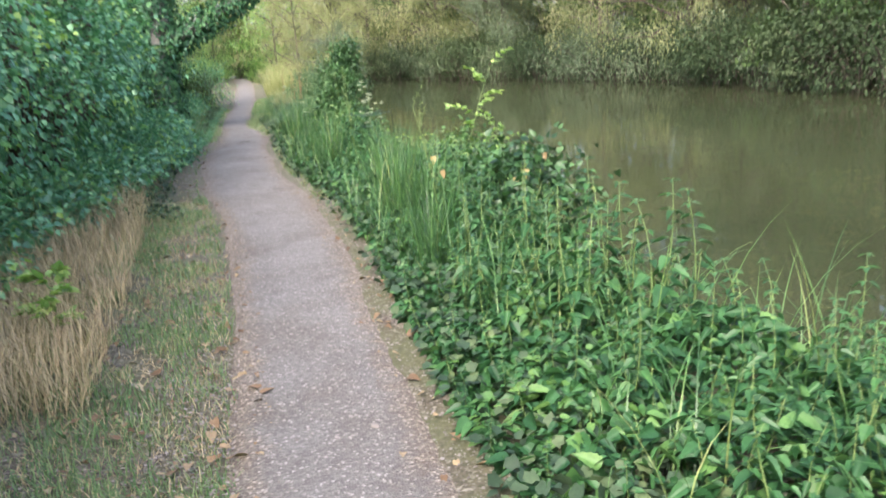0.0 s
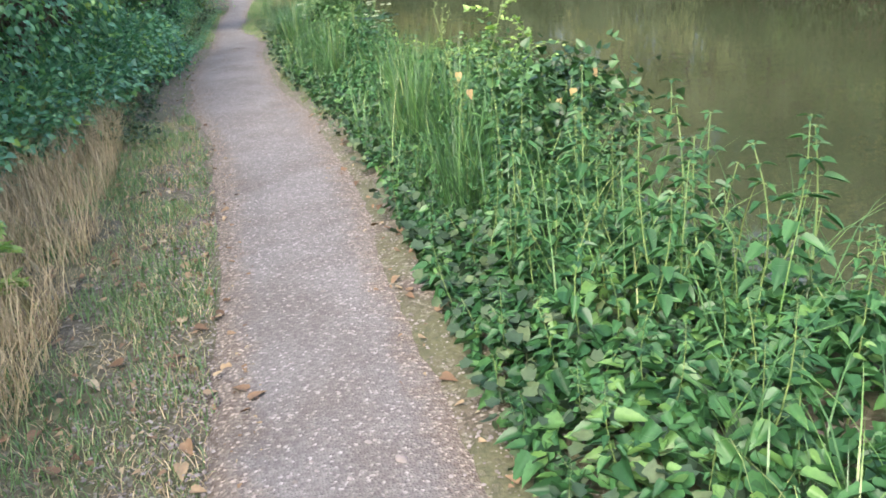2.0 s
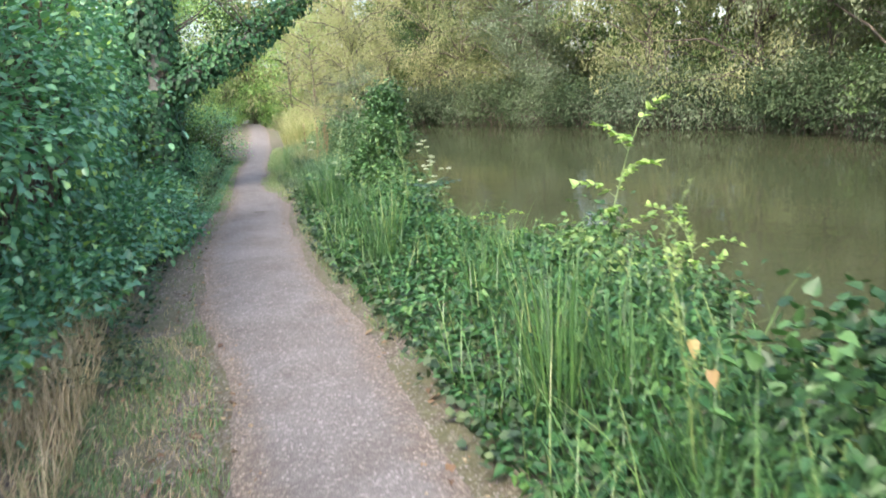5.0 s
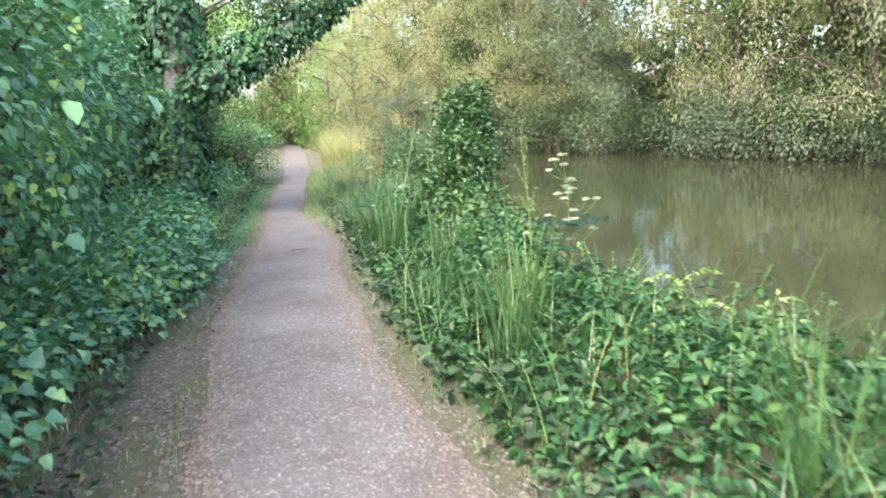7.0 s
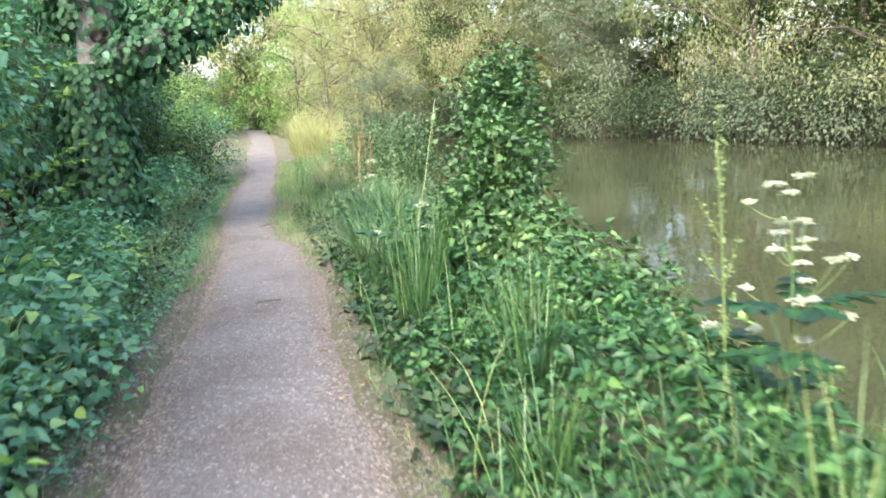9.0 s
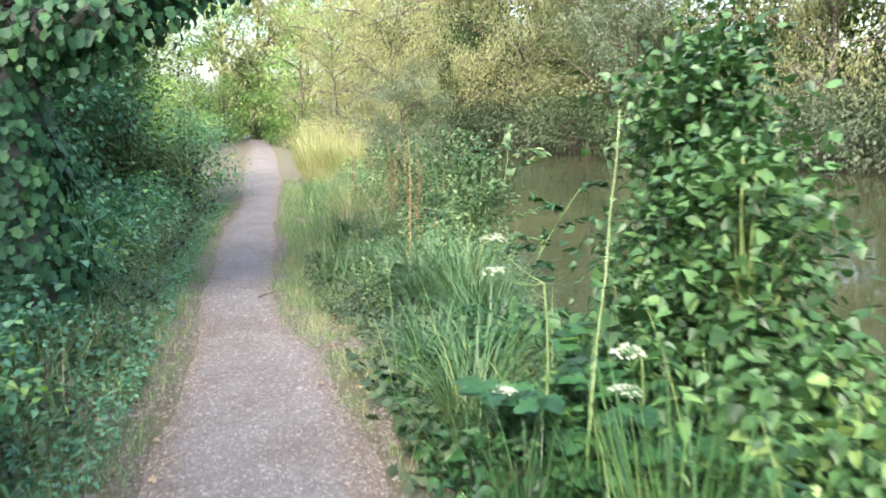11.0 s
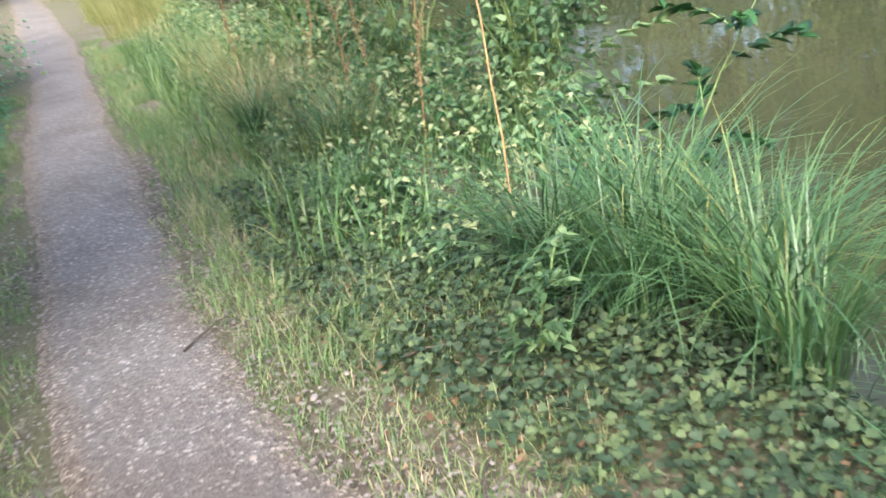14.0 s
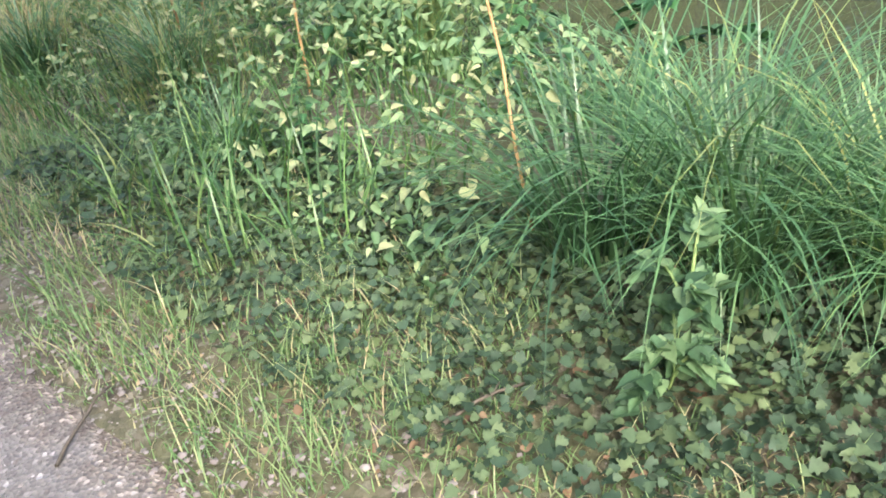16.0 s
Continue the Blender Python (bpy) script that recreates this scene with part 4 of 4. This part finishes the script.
# --- stuff: verge grass, dry grass, low herbs, ground ivy, litter, pebbles ---
def scatter(count, y0, y1, lo, hi, power=1.0):
    y = rng.uniform(y0, y1, count)
    u = rng.random(count) ** power
    x = lo(y) + (hi(y) - lo(y)) * u
    return np.stack([x, y, ground_height(x, y)], 1)


def patchy(p, scale, keep):
    f = np.array([noise.noise(Vector((a * scale, b * scale, 3.1))) for a, b in p[:, :2]])
    return p[f > keep]


g = Geo()
for count, y0, y1, lo, hi, L in (
    (60000, 1.0, 26.0, lambda y: path_left(y) - 1.25, lambda y: path_left(y) + 0.03, 0.05),
    (20000, 8.0, 30.0, lambda y: path_right(y) - 0.02, lambda y: path_right(y) + 0.6, 0.08),
    (11000, 16.2, 20.5, lambda y: path_right(y) - 0.12, lambda y: path_right(y) + 0.75, 0.030),
    (14000, 18.5, 28.0, lambda y: path_right(y) + 0.06, lambda y: path_right(y) + 0.85, 0.11),
    (9000, 12.5, 26.0, lambda y: path_left(y) - 0.9, lambda y: path_left(y) - 0.06, 0.10),
):
    p = patchy(scatter(count, y0, y1, lo, hi), 2.6, -0.15 if y0 == 16.2 else -0.35 if L > 0.09 else -0.08)
    trod = (p[:, 0] < path_left(p[:, 1])) & (p[:, 0] > path_left(p[:, 1]) - 0.5) & (p[:, 1] > 9.3) & (p[:, 1] < 15.8)
    p = p[~trod | (rng.random(len(p)) < 0.12)]
    n = len(p)
    blades(g, p, rng.uniform(0, 6.283, n), L * rng.uniform(0.5, 1.6, n), rng.uniform(0.3, 1.6, n), 0.0038, 3, rng.uniform(0.1, 0.7, n))
tagged(part("verge_grass", g, GRASS), "short yellow-green grass of the path verges", "grass", kind="stuff")

g = Geo()
p = patchy(scatter(9000, 3.6, 9.5, lambda y: path_left(y) - 1.65, lambda y: path_left(y) - 0.62), 1.6, -0.25)
n = len(p)
blades(g, p, rng.uniform(0, 6.283, n), 0.36 * rng.uniform(0.4, 1.4, n), rng.uniform(0.2, 1.4, n), 0.0045, 4, rng.uniform(0.05, 0.6, n))
p = scatter(3500, 9.5, 24, lambda y: path_left(y) - 1.1, lambda y: path_left(y) - 0.45)
n = len(p)
blades(g, p, rng.uniform(0, 6.283, n), 0.22 * rng.uniform(0.4, 1.4, n), rng.uniform(0.2, 1.4, n), 0.004, 4, rng.uniform(0.05, 0.6, n))
p = patchy(scatter(10000, 1.0, 9.5, lambda y: path_left(y) - 1.3, lambda y: path_left(y) + 0.03), 2.1, -0.3)
n = len(p)
blades(g, p, rng.uniform(0, 6.283, n), 0.05 * rng.uniform(0.5, 1.8, n), rng.uniform(0.3, 1.6, n), 0.004, 3, rng.uniform(0.3, 1.1, n))
tagged(part("dry_grass", g, STRAW), "dry brown grass stems before the hedge", "grass", kind="stuff")

g = Geo()
for count, y0, y1, lo, hi, size, hh in (
    (14000, 16.8, 20.5, lambda y: path_right(y) + 0.22, lambda y: path_right(y) + 1.0, 0.022, 0.08),
    (5200, 5.0, 17.0, lambda y: path_right(y) - 0.02, lambda y: path_right(y) + 0.7, 0.05, 0.14),
    (2600, 1.0, 5.0, lambda y: path_right(y) + 0.0, lambda y: path_right(y) + 0.8, 0.05, 0.16),
    (9000, 8.0, 26.0, lambda y: path_left(y) - 1.5, lambda y: path_left(y) - 0.25, 0.038, 0.16),
):
    p = patchy(scatter(count, y0, y1, lo, hi, 0.7), 2.0, -0.2 if y0 != 16.8 else -1.0)
    n = len(p)
    p[:, 2] += hh * rng.random(n) + 0.01
    leaves(g, LOBED if y0 == 16.8 else TREFOIL, p, sphere_dirs(n) * [1, 1, 0.35], [0, 0, 1.0] + 0.8 * sphere_dirs(n), size * rng.uniform(0.5, 1.4, n), 0.95)
tagged(part("low_herbs", g, GROUNDLEAF), "low ground ivy and herbs along the path edge", "plant", kind="stuff")

g = Geo()
p = np.concatenate([
    scatter(900, 1.2, 9.0, lambda y: path_left(y) - 1.0, lambda y: path_left(y) + 0.25),
    scatter(160, 1.2, 17.0, lambda y: path_right(y) - 0.25, lambda y: path_right(y) + 0.15),
    scatter(700, 9.0, 17.0, lambda y: path_left(y) - 0.65, lambda y: path_left(y) + 0.15),
    scatter(260, 16.5, 19.5, lambda y: path_right(y), lambda y: path_right(y) + 0.8)])
n = len(p)
p[:, 2] += 0.03
leaves(g, HEART, p, sphere_dirs(n) * [1, 1, 0.2], [0, 0, 1.0] + 0.35 * sphere_dirs(n), 0.012 + 0.034 * rng.random(n) ** 2.5, 0.7)
tagged(part("fallen_leaves", g, LITTER), "curled brown and cream fallen leaves", "leaf", kind="stuff")

def understorey(name, label, count, y0, y1, inset, tall, mat, shape, size, seed_scale):
    """Leaves under the tall plants, filling the bank from the path edge to the water."""
    g = Geo()
    y = rng.uniform(y0, y1, count)
    lo, hi = path_right(y) + inset, near_bank(y) + 0.12
    u = rng.random(count)
    x = lo + (hi - lo) * u
    h = tall * np.clip(0.18 + (x - lo) / 0.75, 0, 1) * (0.75 + 0.5 * np.array([noise.noise(Vector((a * seed_scale, b * seed_scale, 1.0))) for a, b in zip(x, y)]))
    z = np.maximum(ground_height(x, y), -0.3) + 0.02 + h * rng.random(count) ** 0.55
    p = np.stack([x, y, z], 1)
    d = sphere_dirs(count) * [1, 1, 0.3] - [0, 0, 0.15]
    leaves(g, shape, p, d, [0, 0, 1.0] + 0.8 * sphere_dirs(count), size * rng.uniform(0.5, 1.35, count), 0.6)
    tagged(part(name, g, mat), label, "plant", kind="stuff")


understorey("nettle_undergrowth", "dense nettle leaves under the taller stems", 9500, 0.3, 5.4, 0.08, 0.30, NETTLE, SERRATE, 0.078, 1.6)
understorey("bank_undergrowth", "mixed leafy undergrowth of the canal bank", 22000, 5.2, 16.8, 0.10, 0.40, NETTLE, TOOTHED, 0.062, 1.4)
understorey("bank_herbs", "tangled herbs behind the sedge", 15000, 18.7, 28.0, 0.6, 0.55, HERB, TOOTHED, 0.04, 1.4)

g = Geo()
for count, y0, y1, inset, L in ((950, 5.0, 8.5, 0.15, 0.72), (2200, 8.5, 17.0, 0.1, 0.6), (900, 1.0, 5.0, 0.4, 0.7), (5000, 18.8, 28.0, 0.35, 0.42)):
    p = patchy(scatter(count, y0, y1, lambda y: path_right(y) + inset, lambda y: near_bank(y) + 0.05), 1.3, -0.1)
    n = len(p)
    blades(g, p, rng.uniform(0, 6.283, n), L * rng.uniform(0.4, 1.3, n), rng.uniform(0.4, 2.2, n), 0.007, 5, rng.uniform(0.05, 0.4, n))
tagged(part("bank_grass", g, RUSH), "long green grass blades between the nettles", "grass", kind="stuff")

g = Geo()
p = patchy(scatter(7000, 13.5, 27.0, lambda y: path_left(y) - 1.9, lambda y: path_left(y) - 0.4), 1.5, -0.15)
n = len(p)
blades(g, p, rng.uniform(0, 6.283, n), 0.36 * rng.uniform(0.3, 1.4, n), rng.uniform(0.3, 1.9, n), 0.006, 4, rng.uniform(0.05, 0.5, n))
tagged(part("hedge_grass", g, GRASS), "rank grass between the hedge and the path", "grass", kind="stuff")

# pebbles: squat eight-sided stones
g = Geo()
y = np.concatenate([rng.uniform(1.5, 9, 3000), rng.uniform(9, 22, 4200)])
u = rng.random(len(y))
x = path_left(y) - 0.05 + (path_right(y) - path_left(y) + 0.12) * np.where(rng.random(len(y)) < 0.55, np.where(u < 0.5, u * u * 2, 1 - 2 * (1 - u) ** 2), u)
edge = rng.random(len(y)) < 0.28
x = np.where(edge, np.where(rng.random(len(y)) < 0.5, path_left(y) - 0.45 * rng.random(len(y)) ** 1.5, path_right(y) + 0.45 * rng.random(len(y)) ** 1.5), x)
n = len(x)
z = 0.006 + 0.022 * np.sin(np.pi * np.clip((x - path_left(y)) / (path_right(y) - path_left(y)), 0, 1))
s = 0.003 + 0.009 * rng.random(n) ** 4
oct_v = np.array([(1, 0, 0), (0.6, 0.7, 0), (-0.2, 0.9, 0), (-1, 0.2, 0), (-0.6, -0.7, 0), (0.3, -0.85, 0), (0.25, 0.1, 0.6), (-0.3, -0.05, 0.55)])
fan = np.array([(0, 1, 6), (1, 2, 6), (2, 7, 6), (2, 3, 7), (3, 4, 7), (4, 5, 7), (5, 6, 7), (5, 0, 6)])
turn = rng.uniform(0, 6.283, n)
c, sn = np.cos(turn), np.sin(turn)
jit = oct_v[None] * rng.uniform(0.75, 1.25, (n, 8, 3)) * s[:, None, None]
v = np.stack([jit[..., 0] * c[:, None] - jit[..., 1] * sn[:, None], jit[..., 0] * sn[:, None] + jit[..., 1] * c[:, None], jit[..., 2]], -1) + np.stack([x, y, z], 1)[:, None]
g.add(v, [(np.arange(n)[:, None, None] * 8 + fan[None]).reshape(-1, 3)])
tagged(part("pebbles", g, PEBBLE), "small pale stones scattered over the gravel path", "stone", kind="stuff")

# the hedge's far end, where it turns behind the path bush
for x, y, h in ((-3.3, 29.8, 3.9), (-4.3, 27.6, 4.3), (-3.7, 31.4, 4.2), (-4.6, 35.2, 4.6), (-4.6, 39.0, 5.2)):
    put(shrub("hedge_shrub", HL, "shrub", HEDGE, 1.15, h, 0.085, 3200, 46, OVAL, 0.75, 0.03, "hedge along the path", None, 0.3, 0.24), x, y)

# grit strewn over both edges of the gravel, thinning out into the verge
GRIT_V = np.array([(1, 0, 0), (-0.2, 0.9, 0), (-0.8, -0.3, 0), (0.3, -0.85, 0), (0.05, -0.05, 0.6)])
GRIT_F = np.array([(0, 1, 4), (1, 2, 4), (2, 3, 4), (3, 0, 4)])
y = np.concatenate([rng.uniform(1.2, 9, 13000), rng.uniform(9, 21, 15000)])
n = len(y)
side = rng.random(n) < np.where(y < 9, 0.62, 0.5)
off = rng.normal(0.03, 0.16, n) + 0.16 * rng.random(n) * (y < 9)
x = np.where(side, path_left(y) - off, path_right(y) + off)
z = np.maximum(ground_height(x, y), 0.002) + 0.002
turn = rng.uniform(0, 6.283, n)
c, sn = np.cos(turn), np.sin(turn)
size = 0.003 + 0.008 * rng.random(n) ** 3
jit = GRIT_V[None] * rng.uniform(0.7, 1.3, (n, 5, 3)) * size[:, None, None]
v = np.stack([jit[..., 0] * c[:, None] - jit[..., 1] * sn[:, None], jit[..., 0] * sn[:, None] + jit[..., 1] * c[:, None], jit[..., 2]], -1) + np.stack([x, y, z], 1)[:, None]
g = Geo()
g.add(v, [(np.arange(n)[:, None, None] * 5 + GRIT_F[None]).reshape(-1, 3)])
tagged(part("edge_grit", g, PEBBLE), "brownish grit strewn along the path edges", "grit", kind="stuff")

# fresh tufts and pale leaves on the trodden verge
g = Geo()
p = patchy(scatter(16000, 1.2, 9.5, lambda y: path_left(y) - 1.1, lambda y: path_left(y) + 0.06), 1.9, -0.02)
n = len(p)
blades(g, p, rng.uniform(0, 6.283, n), 0.065 * rng.uniform(0.5, 1.6, n), rng.uniform(0.3, 1.6, n), 0.005, 2, rng.uniform(0.1, 0.8, n))
tagged(part("verge_tufts", g, GRASS), "patches of fresh short grass on the trodden verge", "grass", kind="stuff")
g = Geo()
p = np.concatenate([scatter(420, 1.2, 9.0, lambda y: path_left(y) - 0.9, lambda y: path_left(y) + 0.2), scatter(90, 1.2, 9.0, lambda y: path_right(y) - 0.12, lambda y: path_right(y) + 0.15)])
n = len(p)
p[:, 2] = np.maximum(p[:, 2], 0) + 0.018
leaves(g, HEART, p, sphere_dirs(n) * [1, 1, 0.2], [0, 0, 1.0] + 0.4 * sphere_dirs(n), 0.02 + 0.055 * rng.random(n) ** 2, 0.7)
tagged(part("verge_litter", g, LITTER), "dry curled leaves lying on the verge", "leaf", kind="stuff")

# weeds and rank grass between the hedge foot and the path
g = Geo()
p = patchy(scatter(11000, 13.8, 25.0, lambda y: path_left(y) - 1.75, lambda y: path_left(y) - 0.22, 1.2), 1.7, -0.2)
n = len(p)
blades(g, p, rng.uniform(0, 6.283, n), 0.34 * rng.uniform(0.3, 1.4, n) * np.clip((path_left(p[:, 1]) - p[:, 0]) / 0.8, 0.25, 1), rng.uniform(0.3, 1.9, n), 0.006, 4, rng.uniform(0.05, 0.5, n))
tagged(part("weedy_grass", g, GRASS), "rank grey-green grass at the hedge foot", "grass", kind="stuff")
g = Geo()
p = patchy(scatter(19000, 12.6, 26.0, lambda y: path_left(y) - 1.8, lambda y: path_left(y) - 0.1, 0.8), 1.4, -0.3)
n = len(p)
p[:, 2] += 0.02 + 0.42 * rng.random(n) * np.clip((path_left(p[:, 1]) - p[:, 0] - 0.2) / 0.9, 0.12, 1)
leaves(g, TOOTHED, p, sphere_dirs(n) * [1, 1, 0.4], [0, 0, 1.0] + 0.7 * sphere_dirs(n), 0.04 * rng.uniform(0.5, 1.4, n), 0.55)
tagged(part("hedge_foot_weeds", g, HEDGE), "bluish leafy weeds at the hedge foot", "plant", kind="stuff")

# bluish bushes on the bank behind the sedge
for x, y, r, h in ((1.98, 19.9, 0.34, 1.25), (2.0, 21.3, 0.42, 1.25), (1.7, 22.7, 0.38, 1.05), (2.1, 23.6, 0.4, 1.2)):
    put(shrub("bank_bush", "grey-green leafy bush on the canal bank", "shrub", HERB, r, h, 0.045, 1600, 30, TOOTHED, 0.7, 0.02, "bushes on the bank", STEM, 0.15, 0.3), x, y)
tall = [tuft("pale_grass", "thin pale straw-coloured grass among the herbs", "grass", m, 50, L, 0.25, 0.004, 1.5, "pale grass tufts", 4, 0.15) for L, m in ((1.0, GOLD), (1.05, GRASS))]
for k in range(16):
    y = rng.uniform(21.0, 24.5)
    place(tall[k % 2], float(path_right(y)) + rng.uniform(0.7, 1.3), y, None, rng.uniform(0.6, 0.95))
for p in tall:
    hide_proto(p)
